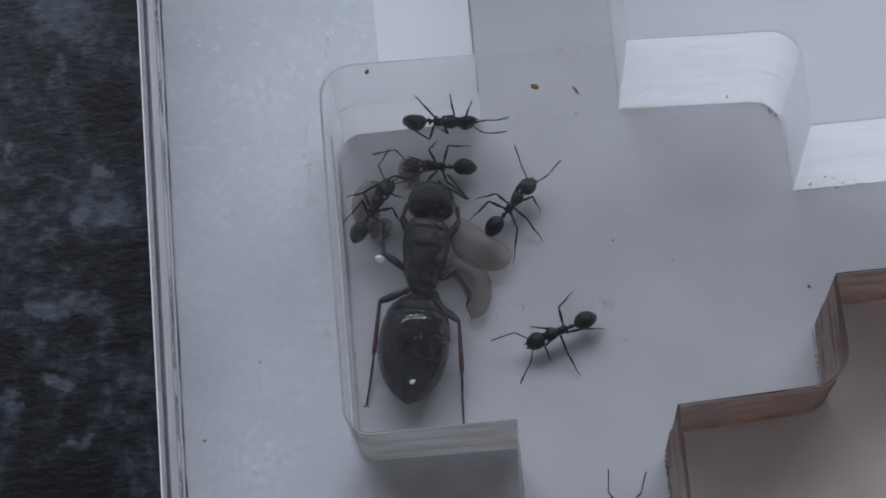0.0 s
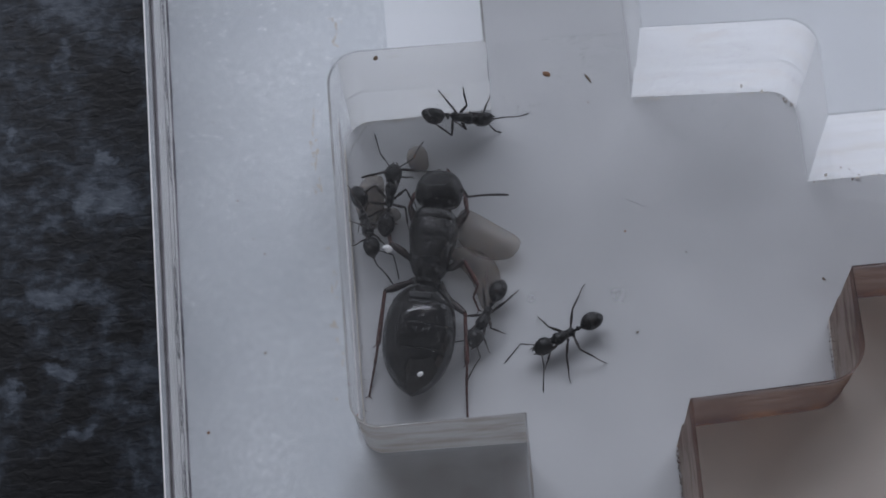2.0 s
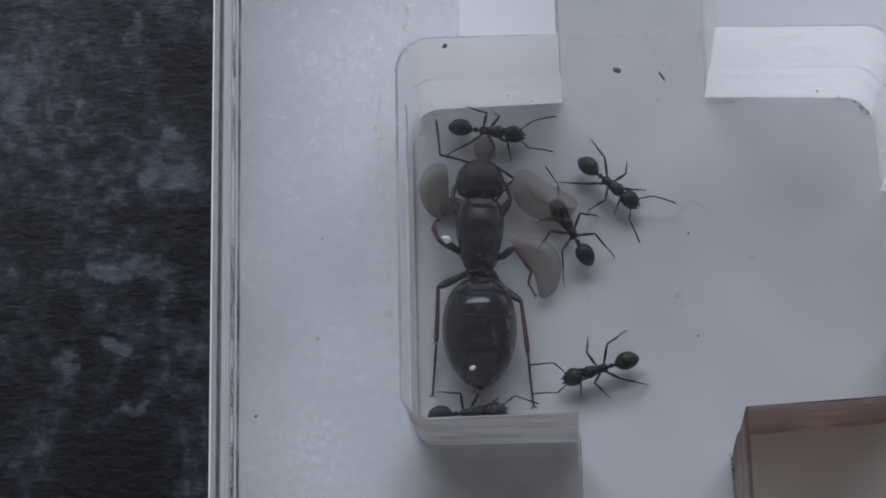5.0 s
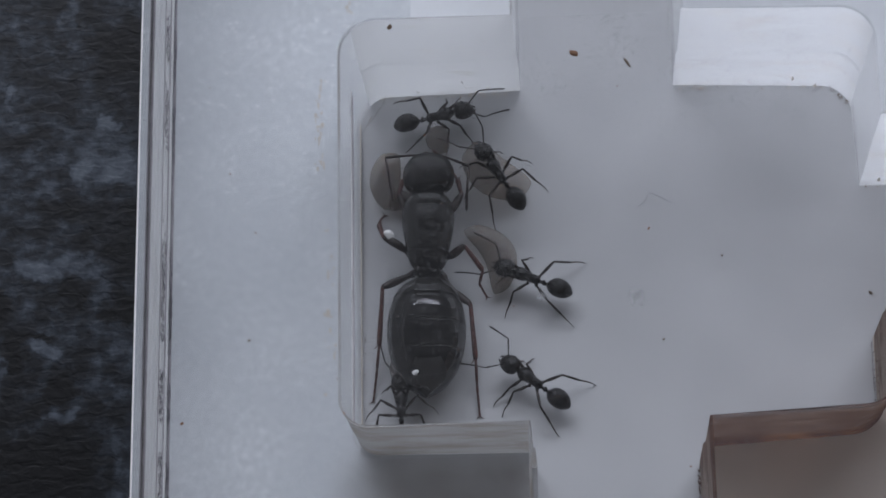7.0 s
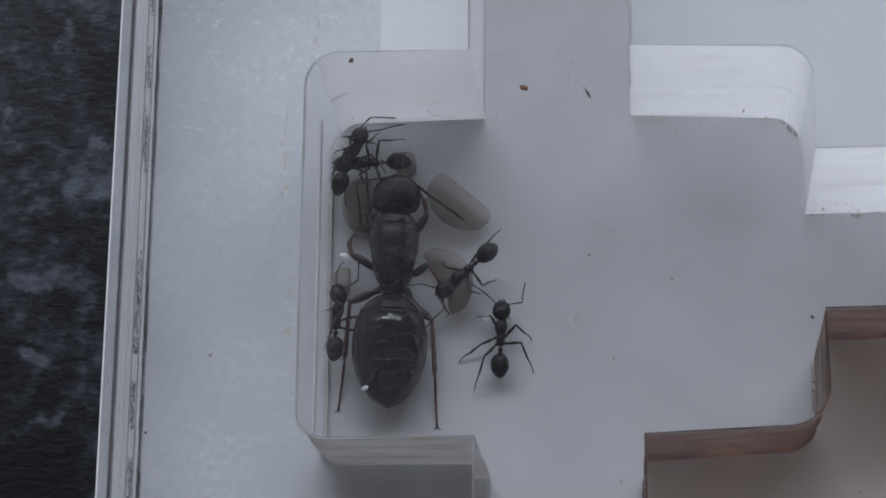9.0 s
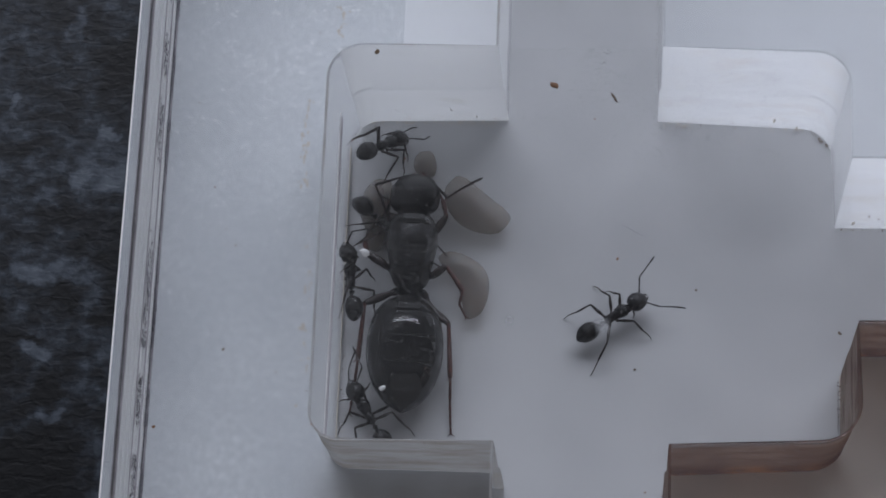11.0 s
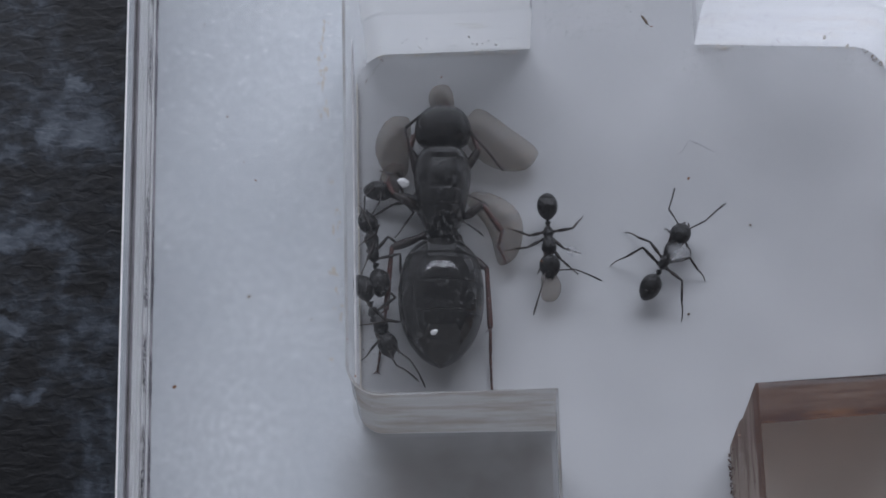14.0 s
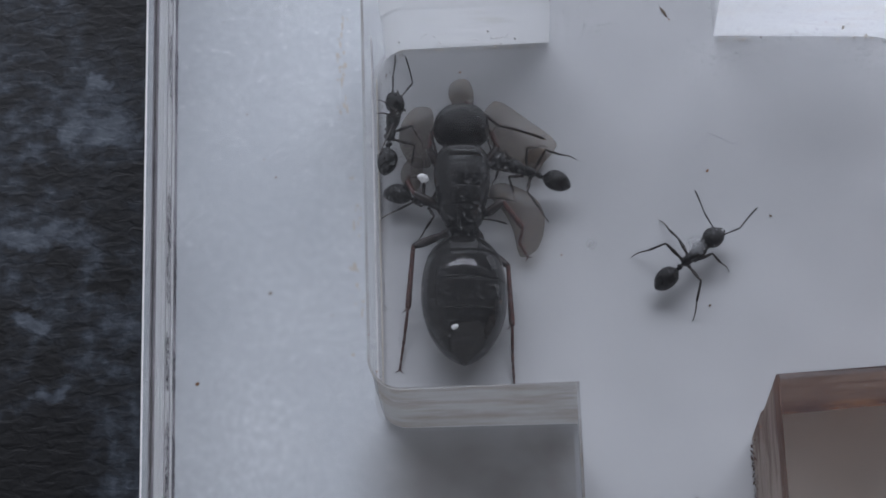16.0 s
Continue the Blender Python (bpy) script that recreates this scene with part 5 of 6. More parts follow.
def motions():
    queen_rows = [
        (0, -9.39, -8.03, 78.6), (0.5, -9.38, -8.09, 79.7), (1, -9.4, -8.14, 80.13), (1.5, -9.42, -8.11, 78.97),
        (2, -9.48, -8.02, 77.87), (2.5, -9.54, -7.95, 79.13), (3, -9.6, -7.87, 83.37), (3.5, -9.7, -7.94, 86.7),
        (6, -9.81, -8.01, 88.57), (6.5, -9.86, -8.11, 88.23), (7, -9.87, -8.03, 88.37), (7.5, -9.83, -8.01, 88.37),
        (8, -9.84, -7.93, 88.87), (8.5, -9.81, -7.94, 88.17), (11, -9.8, -7.93, 88.53), (11.5, -9.69, -7.92, 88.53),
        (12, -9.62, -7.87, 89.2), (12.5, -9.59, -7.81, 88.47), (13, -9.61, -7.78, 88.37), (13.5, -9.6, -7.8, 87.8),
        (14, -9.55, -7.81, 88.07), (14.5, -9.55, -7.83, 88), (15, -9.57, -7.87, 88.43), (15.5, -9.56, -7.92, 88.83),
        (16, -9.54, -7.95, 89),
    ]
    walk(QUEEN, [(t, mm(x, y, 0, 0, 0, a)) for t, x, y, a in queen_rows])
    walk(QUEEN_LEGS[0][0], [(t, mm(*QUEEN_LEGS[0][1], 0, 0, a)) for t, a in ((0, 7), (3.5, 6), (6, 4), (11, 3), (16, 1))])      # the left hind leg slowly stretches outwards
    walk(QUEEN_LEGS[1][0], [(t, mm(*QUEEN_LEGS[1][1], 0, 0, a)) for t, a in ((0, 2), (3.5, 1), (7, -2), (11, -3), (16, -5))])
    # yaw of each antenna's shaft, and of its whip against the shaft
    left = [
        (0, 84, 40), (1, 88, 36), (2, 95, 12), (3, 100, 75), (3.5, 92, 30), (3.7, 97, -23), (4.8, 80, -70), (6, 66, -105), (6.2, 80, -170), (6.5, 96, -240),
        (7, 97, -265), (8.5, 103, -275), (11, 112, 95), (11.5, 115, 115), (12, 118, 140), (12.5, 118, 150), (12.75, 97, 195), (13, 76, 239),
        (13.3, 112, 265), (13.5, 127, 279), (13.75, 130, 350), (14, 133, 420), (14.5, 138, 358), (15, 141, 324), (15.5, 141, 405), (16, 148, 405),
    ]
    right = [
        (0, -118, 158), (1, -115, 154), (1.5, -112, 160), (1.75, -126, 110), (2, -140, 65), (2.2, -110, 105), (2.4, -82, 138), (2.8, -82, 166),
        (3, -80, 155), (3.3, -145, 195), (3.7, -148, 190), (4.7, -132, 245), (6, -120, 305), (7, -115, 290), (8.5, -128, 345), (9.7, -132, 395),
        (11, -136, 446), (12, -132, 374), (13, -144, 394), (13.5, -148, 410), (14, -150, 370), (14.2, -135, 450), (14.5, -106, 525),
        (15, -105, 483), (15.25, -120, 438), (15.5, -134, 393), (16, -134, 389),
    ]
    for (an, whip, at, side), rows in zip(QUEEN_FEELERS, (left, right)):
        walk(an, [(t, mm(*at, 0, -8, a)) for t, a, b in rows])
        walk(whip, [(t, mm(1.30, 0, 0, 0, 14, b)) for t, a, b in rows])
    west = [
        (0, -8.04, -2.19, 173), (0.2, -8.9, -2.5, 190), (0.35, -9.8, -2.9, 222), (0.5, -10.33, -3.35, 254), (1, -11, -3.7, 244),
        (1.5, -11.27, -3.87, 262), (2, -11.8, -4.78, 279), (2.5, -11.6, -6.4, 281), (3, -11.85, -8.7, 280), (3.5, -12.05, -9.91, 271),
        (3.7, -11.9, -10.24, 274), (4.5, -12, -12.3, 255), (5.8, -10.55, -14.45, 98), (6, -10.6, -14.45, 96),
        (6.5, -10.95, -14.35, 98), (7, -10.96, -13.43, 91), (7.5, -11.55, -12.73, 106),
        (8, -11.63, -12.12, 94), (8.5, -12, -11.15, 79), (8.7, -12.04, -9.47, 86), (9.8, -12, -8.3, 92), (10.8, -12.11, -7.2, 99),
        (11, -12.07, -7.37, 99), (11.5, -12.01, -7.26, 92), (12, -12.11, -6.78, 102), (12.5, -11.87, -6.51, 98),
        (13, -12.12, -6.75, 103), (13.5, -11.85, -7.05, 92), (14, -11.9, -8.3, 100), (14.5, -11.4, -9.11, 73), (15, -11.92, -8.01, 81),
        (15.3, -11.86, -5.25, 92), (15.5, -11.67, -4.39, 89), (16, -11.98, -3.76, 82),
    ]
    north = [
        (0, -11.17, -3.98, 55), (0.5, -10.89, -3.88, 58), (1, -11.08, -3.74, 61), (1.5, -11, -3.82, 63), (2, -10.75, -4.04, 78),
        (2.5, -10.93, -3.28, 72), (2.8, -10.45, -2.25, 170), (3, -11.1, -1.4, 152), (3.3, -11.0, -1.42, 36), (3.5, -9.99, -1.37, -8), (3.7, -9.91, -1.51, -35), (5.8, -9.31, -1.33, 1),
        (6, -9.37, -1.37, -2), (6.5, -9.58, -1.49, -5), (7, -9.64, -1.28, 11), (7.5, -10.75, -1.62, 66), (8, -11.18, -1.68, 55),
        (8.5, -11.6, -1.72, 61), (8.7, -11.78, -2.25, 74), (10.8, -11.79, -2.01, 41), (11, -11.85, -2.15, 36), (11.5, -11.04, -1.8, 32),
        (12, -8.55, -1.44, -14), (12.5, -7.04, -1.85, -19), (13, -5.19, -5.42, -92), (13.5, -5.75, -7.15, -122), (14, -5.78, -7.55, -90),
        (14.3, -5.91, -6.88, -8), (14.5, -6.06, -5.85, 37), (14.75, -6.3, -5.7, 87), (15, -6.71, -5.89, 137), (15.5, -6.84, -5.5, 153),
        (16, -7.09, -5.45, 158),
    ]
    wall = [
        (0, -8, -0.06, 2.2, 80, 14, 0), (0.5, -7.35, -0.06, 2.8, 80, -28, 0), (1, -7.35, -0.06, 1.9, 80, -2, 0),
        (1.5, -7.5, -0.06, 2, 80, -26, 0), (2, -7.7, -0.06, 1.3, 80, 22, 0), (2.5, -7.75, -0.06, 0.9, 75, 30, 0),
        (3, -7.1, -0.06, 2.3, 80, -26, 0), (3.5, -6.85, -0.06, 3.1, 80, -43, 0), (3.7, -6.3, -0.06, 3, 80, -60, 0),
        (4.3, -5.9, -1.4, 0.4, 30, -10, -25), (4.8, -4.8, -3.2, 0, 0, 0, -45), (5.8, -2.71, -6.16, 0, 0, 0, -29),
        (6, -2.18, -6.51, 0, 0, 0, -70), (6.25, -2.78, -7.15, 0, 0, 0, -141), (6.5, -5.49, -8.09, 0, 0, 0, -173),
        (7, -5.77, -8.15, 0.09, 0, 0, -203), (7.5, -5.66, -7.85, 0.14, 0, 0, -217), (8, -6.28, -7.63, 0.59, 0, 0, -199),
        (8.5, -6.94, -6.41, 0.68, 0, 0, -199), (8.7, -7.11, -6.1, 0.59, 0, 0, -195), (8.95, -6.7, -6.85, 0.74, 0, 0, -150),
        (9.2, -6.79, -8.02, 0.66, 0, 0, -96), (9.8, -7.06, -11.2, 0, 0, 0, -95), (10.3, -8.65, -13.27, 0, 0, 0, -176),
        (10.8, -10.6, -13.33, 0, 0, 0, -224), (11, -11.14, -12.86, 0, 0, 0, -239), (11.5, -12.48, -10.56, 0.55, 30, 0, -271),
        (12, -12.5, -10.09, 0.55, 29.98, 0, -268), (12.5, -12.48, -9.51, 0.55, 29.89, 0, -275),
        (13, -12.07, -9.36, 0.46, 25.03, 0, -284), (13.5, -11.83, -9, 0.3, 17.33, 0, -275), (13.6, -11.6, -9.4, 1.0, 0, 45, -300), (13.75, -11.6, -9.8, 1.7, 0, 72, -350), (13.9, -11.6, -10.3, 1.0, 0, 45, -405),
        (14, -12.29, -10.65, 0.54, -28.19, 0, -430), (14.3, -11.86, -11.71, 0.31, -17.69, 0, -432),
        (14.5, -11.17, -12.24, 0, 0, 0, -411), (15, -6.37, -13.13, 0, 0, 0, -362), (15.5, -3.92, -16.6, 0, 0, 0, -411),
        (15.7, -3.18, -17.92, 0, 0, 0, -406), (16, -1.38, -19.43, 0, 0, 0, -403),
    ]
    open_floor = [
        (0, -3.53, -10.01, -161), (0.5, -3.45, -10, -161), (1, -3.62, -9.99, -160), (1.5, -3.57, -10.21, -177), (2, -3.72, -10.46, -156),
        (2.5, -3.67, -10.38, 0.28, 0, 25, -156), (3, -3.70, -10.40, 0.30, 0, 27, -166), (3.5, -3.85, -10.25, -173), (3.7, -3.76, -10.39, -164),
        (5.8, -5.98, -12.76, -164), (6, -6.28, -12.88, -158), (6.5, -6.3, -12.73, -184), (7, -5.8, -12.27, -218),
        (7.5, -6, -11.97, -216), (8, -5.95, -11.17, -245), (8.5, -5.95, -9.95, -259), (8.7, -5.67, -9.85, -265),
        (9.8, -4.9, -9.96, -289), (10.8, -2.26, -8.69, -329), (11, -1.89, -8.64, -326), (11.5, -1.76, -8.66, -313),
        (12, -1.84, -8.9, -316), (12.5, -1.79, -8.83, -311), (13, -1.86, -9, -309), (13.5, -1.9, -9.13, -315), (14, -1.73, -8.8, -301),
        (14.5, -1.66, -8.98, -318), (15, -1.67, -9.04, -324), (15.5, -1.58, -9.06, -326), (16, -1.64, -9.01, -320),
    ]
    carrier = [
        (0, -1.88, -19.22, 87), (0.2, -1.26, -14.06, 72), (0.4, 1.6, -13.85, 3), (0.6, 2.5, -13.95, 1), (0.8, 2.1, -14.05, 4), (1, 2.1, -13.92, 5),
        (1.1, 1.26, -13.91, 28), (1.2, 0.22, -13.99, 33), (1.3, -0.25, -14.8, 50), (1.4, -0.74, -15.18, 68), (1.5, -1.12, -15.88, 91),
        (1.6, -1.51, -17.18, 88), (1.7, -1.68, -18.37, 84), (1.8, -2.04, -20.2, 84), (2.2, -2.3, -24, 84), (3, -2.4, -27, 84),
        (16, -2.4, -27, 84),
    ]
    west_lean = [
        (0, -8.04, -2.19, 0, 0, 0, -187), (0.2, -8.9, -2.5, 0, 0, 0, -170), (0.35, -9.8, -2.97, 0.2, 0, 0, -138), (0.5, -10.33, -3.56, 0.61, 0, 0, -106),
        (1, -11, -3.98, 0.83, 0, 0, -116), (1.5, -11.27, -4.16, 0.85, 0, 0, -98), (2, -12.2, -5.07, 0.95, -29.63, 0, -81), (2.5, -11.85, -6.49, 0.31, -17.67, 0, -79),
        (3, -12.25, -8.85, 0.55, -29.54, 0, -80), (3.5, -12.45, -10.06, 0.55, -30, 0, -89), (3.7, -12.3, -10.39, 0.55, -29.93, 0, -86), (4.5, -12.39, -12.45, 0.54, -28.98, 0, -105),
        (4.7, -11.55, -13.2, 0.2, -10, 0, -80), (4.9, -10.9, -13.6, 0, 0, 0, -30), (5.1, -10.3, -13.6, 0, 0, 0, 30), (5.4, -10.4, -14.0, 0.5, 0, 18, 80),
        (5.8, -10.55, -14.45, 1.1, 0, 45, 98), (6, -10.6, -14.45, 1.1, 0, 45, 96), (6.5, -10.95, -14.35, 1.0, 0, 42, 98), (7, -10.96, -13.43, 0.3, 0, 12, 91),
        (7.5, -11.75, -12.81, 0.25, 14.42, 0, 106), (8, -11.9, -12.22, 0.34, 19.75, 0, 94), (8.5, -12.4, -11.3, 0.55, 29.45, 0, 79), (8.7, -12.44, -9.62, 0.55, 29.93, 0, 86),
        (9.8, -12.4, -8.45, 0.55, 29.98, 0, 92), (10.8, -12.5, -7.35, 0.55, 29.63, 0, 99), (11, -12.47, -7.52, 0.55, 29.63, 0, 99), (11.5, -12.41, -7.41, 0.55, 29.98, 0, 92),
        (12, -12.5, -6.93, 0.55, 29.34, 0, 102), (12.5, -12.27, -6.66, 0.55, 29.71, 0, 98), (13, -12.5, -6.9, 0.55, 29.23, 0, 103), (13.5, -12.25, -7.2, 0.55, 29.98, 0, 92),
        (14, -12.3, -8.45, 0.55, 29.54, 0, 100), (14.5, -11.48, -9.14, 0.09, 5.74, 0, 73), (15, -12.32, -8.16, 0.55, 29.63, 0, 81), (15.3, -12.26, -5.4, 0.55, 29.98, 0, 92),
        (15.5, -11.98, -4.5, 0.39, 22.2, 0, 89), (16, -12.38, -3.91, 0.55, 29.71, 0, 82),
    ]
    north_climb = [
        (0, -11.17, -4.27, 0.84, 0, 0, 55), (0.5, -10.89, -4.16, 0.81, 0, 0, 58), (1, -11.08, -4.03, 0.84, 0, 0, 61),
        (1.5, -11, -4.1, 0.83, 0, 0, 63), (2, -10.75, -4.3, 0.77, 0, 0, 78), (2.5, -10.93, -3.55, 0.8, 0, 0, 72),
        (2.8, -10.45, -2.35, 0.45, 0, 0, 170), (3, -11.1, -1.4, 0.75, 0, -36, 152), (3.3, -11.0, -1.42, 0.35, 0, -8, 36), (3.5, -9.99, -1.37, 0, 0, 0, -8), (3.7, -9.91, -1.51, 0, 0, 0, -35),
        (5.8, -9.31, -1.33, 0, 0, 0, 1), (6, -9.37, -1.37, 0, 0, 0, -2), (6.5, -9.58, -1.49, 0, 0, 0, -5),
        (7, -9.64, -1.28, 0, 0, 0, 11), (7.5, -10.75, -1.62, 0, 0, 0, 66), (8, -11.18, -1.68, 0, 0, 0, 55),
        (8.5, -11.6, -1.72, 0, 0, 0, 61), (8.7, -11.78, -2.35, 0.29, 0, 0, 74), (9.6, -11.55, -2.1, 0.7, 0, 28, 58), (10.8, -11.45, -2.05, 1.0, 0, 44, 46),
        (11, -11.45, -2.1, 1.0, 0, 44, 46), (11.5, -11.04, -1.8, 0, 0, 0, 32), (12, -8.55, -1.44, 0, 0, 0, -14),
        (12.5, -7.04, -1.89, 0.12, 0, 0, -19), (13, -5.19, -5.42, 0, 0, 0, -92), (13.5, -5.75, -7.26, 0.33, 0, 0, -122),
        (14, -5.78, -7.65, 0.29, 0, 0, -90), (14.3, -5.91, -7.03, 0.44, 0, 0, -8), (14.5, -6.06, -5.93, 0.24, 0, 0, 37),
        (14.75, -6.3, -5.79, 0.28, 0, 0, 87), (15, -6.71, -6.06, 0.51, 0, 0, 137), (15.5, -6.84, -5.61, 0.33, 0, 0, 153),
        (16, -7.09, -5.56, 0.33, 0, 0, 158),
    ]
    east_climb = [
        (0, -5.28, -4.43, 0.13, 0, 0, 46), (0.5, -5.27, -4.29, 0.07, 0, 0, 40), (1, -5.25, -6.06, 0.41, 0, 0, -12),
        (1.25, -5.4, -6.62, 0.35, 0, 0, -67), (1.5, -5.99, -7.32, 0.48, 0, 0, -123), (2, -7.05, -9.25, 0, 0, 0, -120),
        (2.5, -7.13, -11.06, 0, 0, 0, -98), (2.75, -7.08, -10.14, 0, 0, 0, -170), (3, -5.92, -8.26, 0.13, 0, 0, -190),
        (3.5, -5.48, -7.44, 0.11, 0, 0, -254), (3.7, -5.49, -7.58, 0.09, 0, 0, -258), (5.8, -6.05, -5.42, 0, 0, 0, -235),
        (6, -6, -5.48, 0, 0, 0, -235), (6.5, -6.36, -5.18, 0.32, 0, 0, -254), (7, -6.93, -4.2, 0.83, 0, 0, -238),
        (7.5, -7.89, -3.19, 0.62, 0, 0, -221), (8, -8.7, -1.66, 0, 0, 0, -217), (8.5, -9.99, -1.16, 0, 0, 0, -193),
        (8.7, -10.23, -1.67, 0, 0, 0, -194), (9.4, -11.3, -2.78, 0.54, 0, 0, -140), (10.1, -11.7, -4.08, 0.82, -17, 0, -90),
        (10.8, -11.4, -4.38, 0.83, -17, 0, -50), (11, -11.14, -5.06, 0.61, -17, 0, -40), (11.5, -10.95, -5.17, 0.52, -17, 0, -50),
        (12, -11, -5.41, 0.36, -17, 0, -48), (12.5, -11, -5.88, 0, -17, 0, -54), (13, -11.1, -5.5, 0.3, -17, 0, -49),
        (13.5, -11.1, -6.01, 0, -17, 0, -15), (14, -10.89, -6.26, 0, -17, 0, -17), (14.5, -10.93, -6.11, 0, -17, 0, -17),
        (15, -11.08, -6.32, 0, -17, 0, -33), (15.5, -10.99, -6.3, 0, -17, 0, -28), (16, -10.93, -6.57, 0, -17, 0, -17),
    ]
    plant("open", 0.0, (-4.15, -11.08), (-4.78, -10.17), (-2.89, -12.14), (-4.89, -9.53), (-1.77, -9.93), (-2.92, -8.18))
    plant("open", 2.0, (-4.87, -11.78), (-5.45, -10.87), (-3.88, -12.43), (-4.97, -9.44), (-2.32, -11.71), (-2.88, -8.21))
    plant("open", 3.0, (-4.76, -11.26), (-5.11, -10.69), (-3.54, -11.57), (-6.21, -10.24), (-2.61, -11.74), (-2.97, -8.40))
    plant("open", 3.5, (-4.91, -11.48), (-5.42, -10.55), (-4.37, -11.52), (-5.92, -9.71), (-2.54, -11.65), (-2.89, -8.30))
    plant("open", 6.0, (-6.94, -13.60), (-7.47, -13.15), (-5.99, -13.59), (-7.67, -12.32), (-4.55, -13.48), (-5.06, -10.52))
    plant("open", 7.0, (-7.51, -12.95), (-6.27, -11.22), (-7.17, -13.36), (-5.88, -11.12), (-5.02, -14.22), (-3.57, -12.23))
    plant("open", 8.5, (-7.16, -9.10), (-5.64, -8.94), (-7.53, -11.07), (-4.75, -9.55), (-6.55, -12.04), (-4.16, -11.06))
    plant("open", 11.0, (-2.07, -7.31), (-0.99, -8.38), (-2.57, -7.10), (-0.25, -9.27), (-3.71, -8.46), (-2.62, -10.77))
    plant("open", 13.0, (-1.23, -7.80), (-0.70, -8.25), (-2.59, -7.10), (-0.25, -9.27), (-3.58, -8.61), (-1.59, -11.09))
    plant("open", 14.5, (-1.19, -7.08), (-0.55, -8.36), (-2.53, -7.11), (-0.15, -9.36), (-3.53, -8.59), (-1.52, -11.05))
    plant("open", 16.0, (-1.06, -8.01), (-0.36, -8.15), (-2.54, -7.13), (-0.14, -9.25), (-3.56, -8.56), (-1.54, -11.04))
    plant("east", 0.0, (-5.13, -3.66), (-3.98, -4.43), (-6.68, -3.64), (-3.74, -6.21), (-7.06, -4.64), (-5.34, -6.62))
    plant("east", 2.0, (-7.10, -10.85), (-8.09, -9.90), (-6.37, -10.05), (-8.24, -8.77), (-5.66, -8.21), (-6.83, -7.02))
    plant("east", 3.5, (-7.41, -5.40), (-5.43, -6.71), (-7.39, -7.12), (-4.87, -6.75), (-6.09, -10.25), (-3.93, -8.45))
    plant("east", 6.0, (-8.14, -4.98), (-6.08, -4.45), (-8.00, -5.82), (-5.16, -4.25), (-6.08, -7.80), (-4.18, -5.37))
    plant("wall", 6.0, (-0.51, -7.22), (-2.59, -7.57), (-1.28, -6.03), (-3.29, -6.76), (-2.65, -4.03), (-4.04, -4.65))
    plant("wall", 7.0, (-7.31, -8.16), (-6.71, -7.02), (-6.95, -9.45), (-5.81, -7.06), (-4.34, -9.88), (-3.79, -7.34))
    plant("wall", 8.5, (-8.77, -6.21), (-7.95, -5.51), (-7.26, -7.12), (-6.93, -5.05), (-5.63, -7.13), (-4.39, -6.74))
    plant("north", 13.0, (-4.43, -8.49), (-6.34, -7.35), (-3.54, -5.41), (-6.54, -6.02), (-4.33, -3.50), (-6.22, -3.65))
    plant("north", 14.5, (-5.56, -4.30), (-4.78, -5.17), (-6.20, -5.08), (-4.54, -6.71), (-7.39, -5.48), (-5.29, -7.39))
    feel("open", 2.0, (70, -12), (-29, 53))
    feel("open", 7.0, (52, -29), (-53, 53))
    feel("open", 8.5, (56, 25), (-108, 109))
    feel("open", 11.0, (55, -34), (-54, 26))
    feel("open", 13.0, (74, -53), (-53, -34))
    feel("open", 16.0, (78, -15), (-23, 34))
    feel("north", 3.3, (-30, -20), (-70, 20))
    feel("east", 9.7, (40, -20), (15, 0))
    feel("east", 0.0, (62, -7), (-23, 29))
    feel("east", 6.0, (13, 8), (41, 0))
    feel("wall", 6.0, (5, -6), (-82, 17))
    feel("north", 14.5, (112, -17), (8, -47))
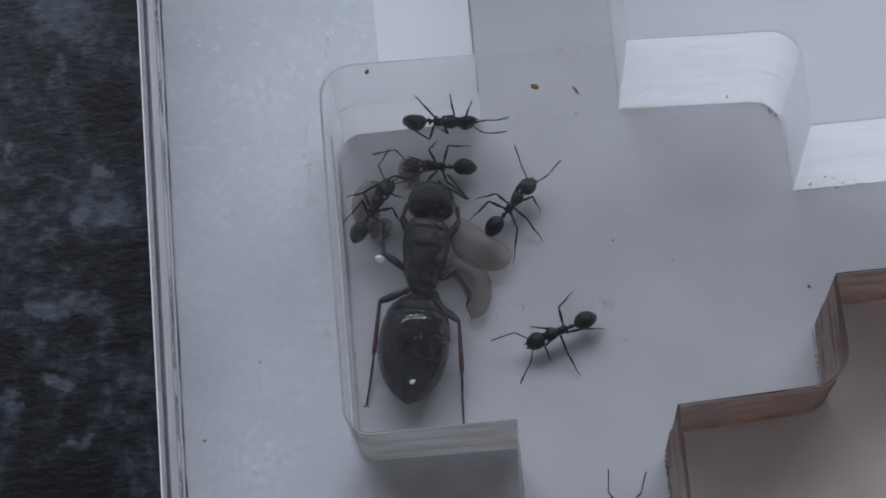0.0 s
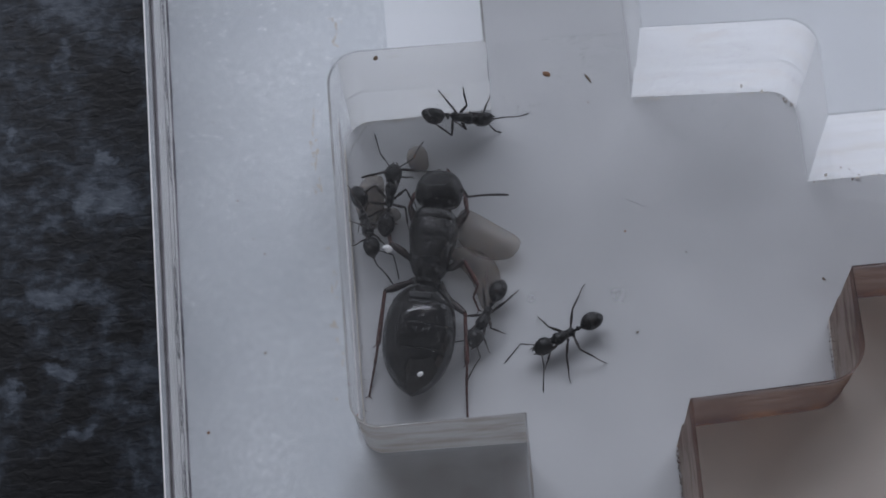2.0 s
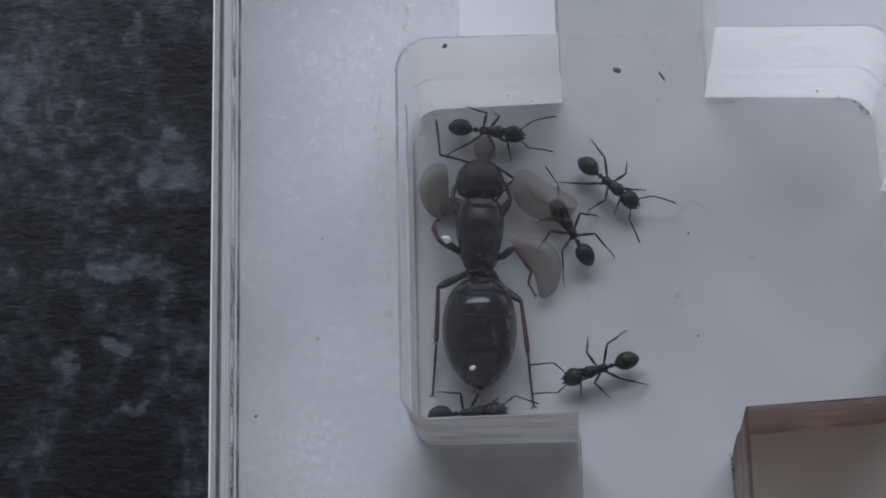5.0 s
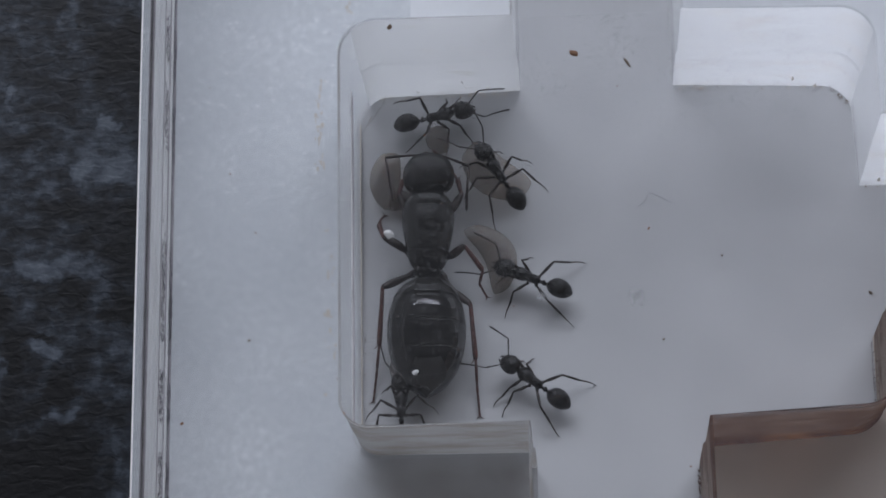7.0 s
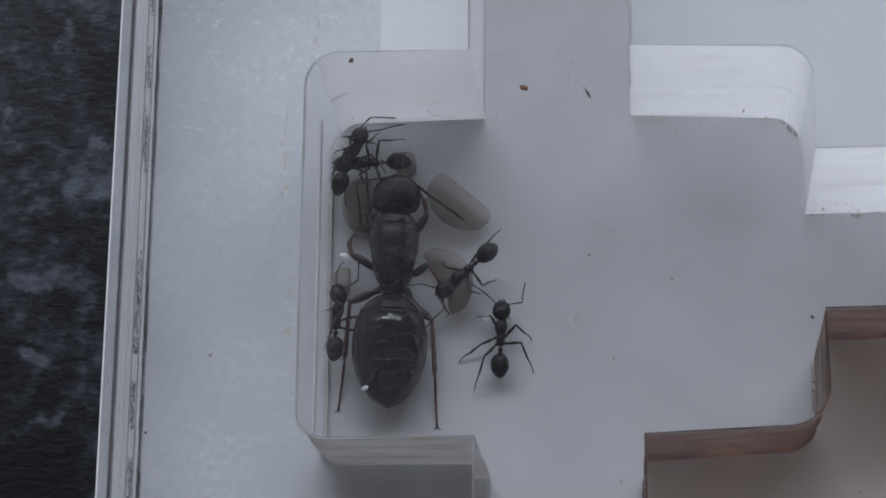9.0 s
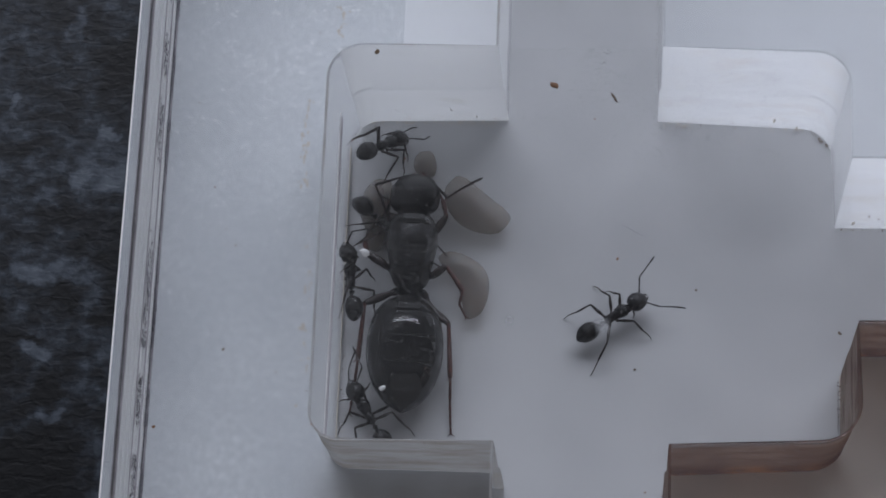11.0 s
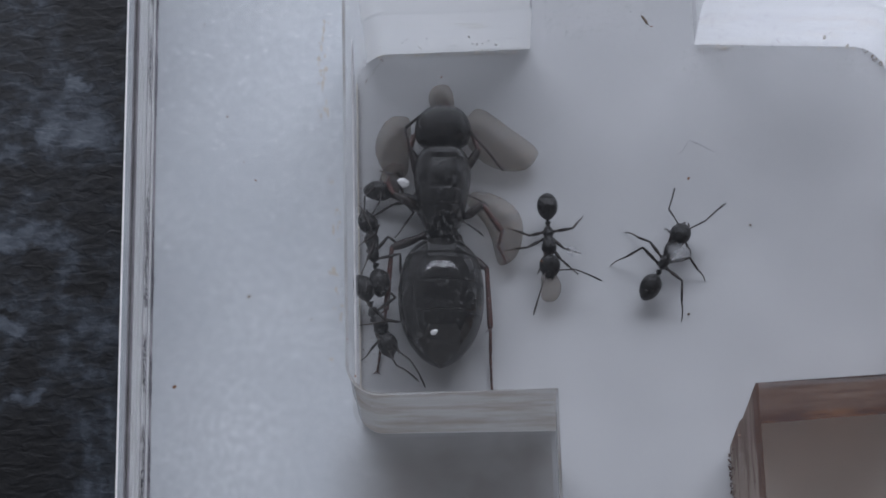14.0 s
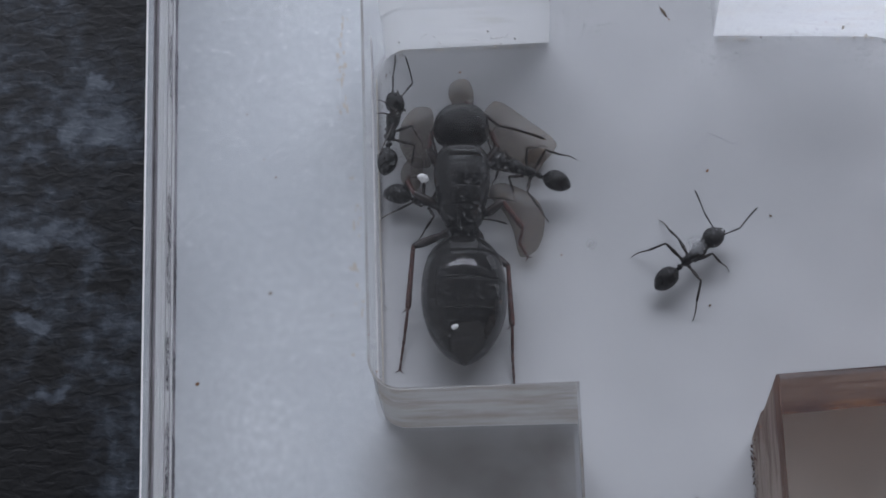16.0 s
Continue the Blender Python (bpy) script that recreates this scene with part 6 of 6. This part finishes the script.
    for n, (name, rows) in enumerate((("west", west_lean), ("north", north_climb), ("east", east_climb), ("wall", wall), ("open", open_floor), ("carrier", carrier))):
        walk_ant(name, rows, seed=n * 1.7)
    still = mm(-9.43, -2.1, 0, 0, 0, 100)
    walk(LARVAE["small"], [(0.0, still), (16.0, still)])
    walk(LARVAE["left"], [(0.0, mm(-11.35, -3.6, 0, 0, 0, 82)), (3.5, mm(-11.6, -4.0, 0, 0, 0, 90)), (6.0, mm(-11.5, -3.8, 0, 0, 0, 92)), (12.5, mm(-11.25, -4.0, 0, 0, 0, 86)), (16.0, mm(-11.05, -3.8, 0, 0, 0, 88))])
    walk(LARVAE["upper"], [(0.0, mm(-6.75, -5.95, 0, 0, 0, 140)), (3.7, mm(-7.0, -5.85, 0, 0, 0, 147)), (6.0, mm(-7.2, -3.5, 0, 0, 0, 145)), (8.0, mm(-7.25, -3.9, 0, 0, 0, 138)), (11.0, mm(-7.35, -4.0, 0, 0, 0, 141)), (16.0, mm(-7.5, -3.9, 0, 0, 0, 141))])
    walk(LARVAE["lower"], [(0.0, mm(-7.25, -7.5, 0, 0, 0, -64)), (3.7, mm(-7.3, -7.5, 0, 0, 0, -62)), (6.0, mm(-7.3, -7.0, 0, 0, 0, -66)), (11.0, mm(-7.58, -7.1, 0, 0, 0, -64)), (16.0, mm(-7.5, -7.0, 0, 0, 0, -66))])
    carry(LARVAE["west"], west, 6.4, 9.6, 1.9, 0.35, 0, mm(-10.8, -10.3, 0.0, 0, 0, 92), mm(-11.3, -5.2, 0.1, 0, 0, 80))
    carry(LARVAE["north"], north, 11.2, 14.4, 2.0, 0.35, 0, mm(-10.9, -4.6, 0.1, 0, 0, 20), mm(-6.9, -4.9, 0.1, 0, 0, 60))
    carry(LARVAE["carrier"], carrier, 1.0, 3.0, 1.9, 0.3, 25, mm(4.0, -14.5, 0, 0, 0, 20), None)
    walk(LARVAE["carrier"], [(3.2, mm(-2.3, -25.0, 0.3, 0, 0, 109)), (16.0, mm(-2.3, -25.0, 0.3, 0, 0, 109))])


motions()
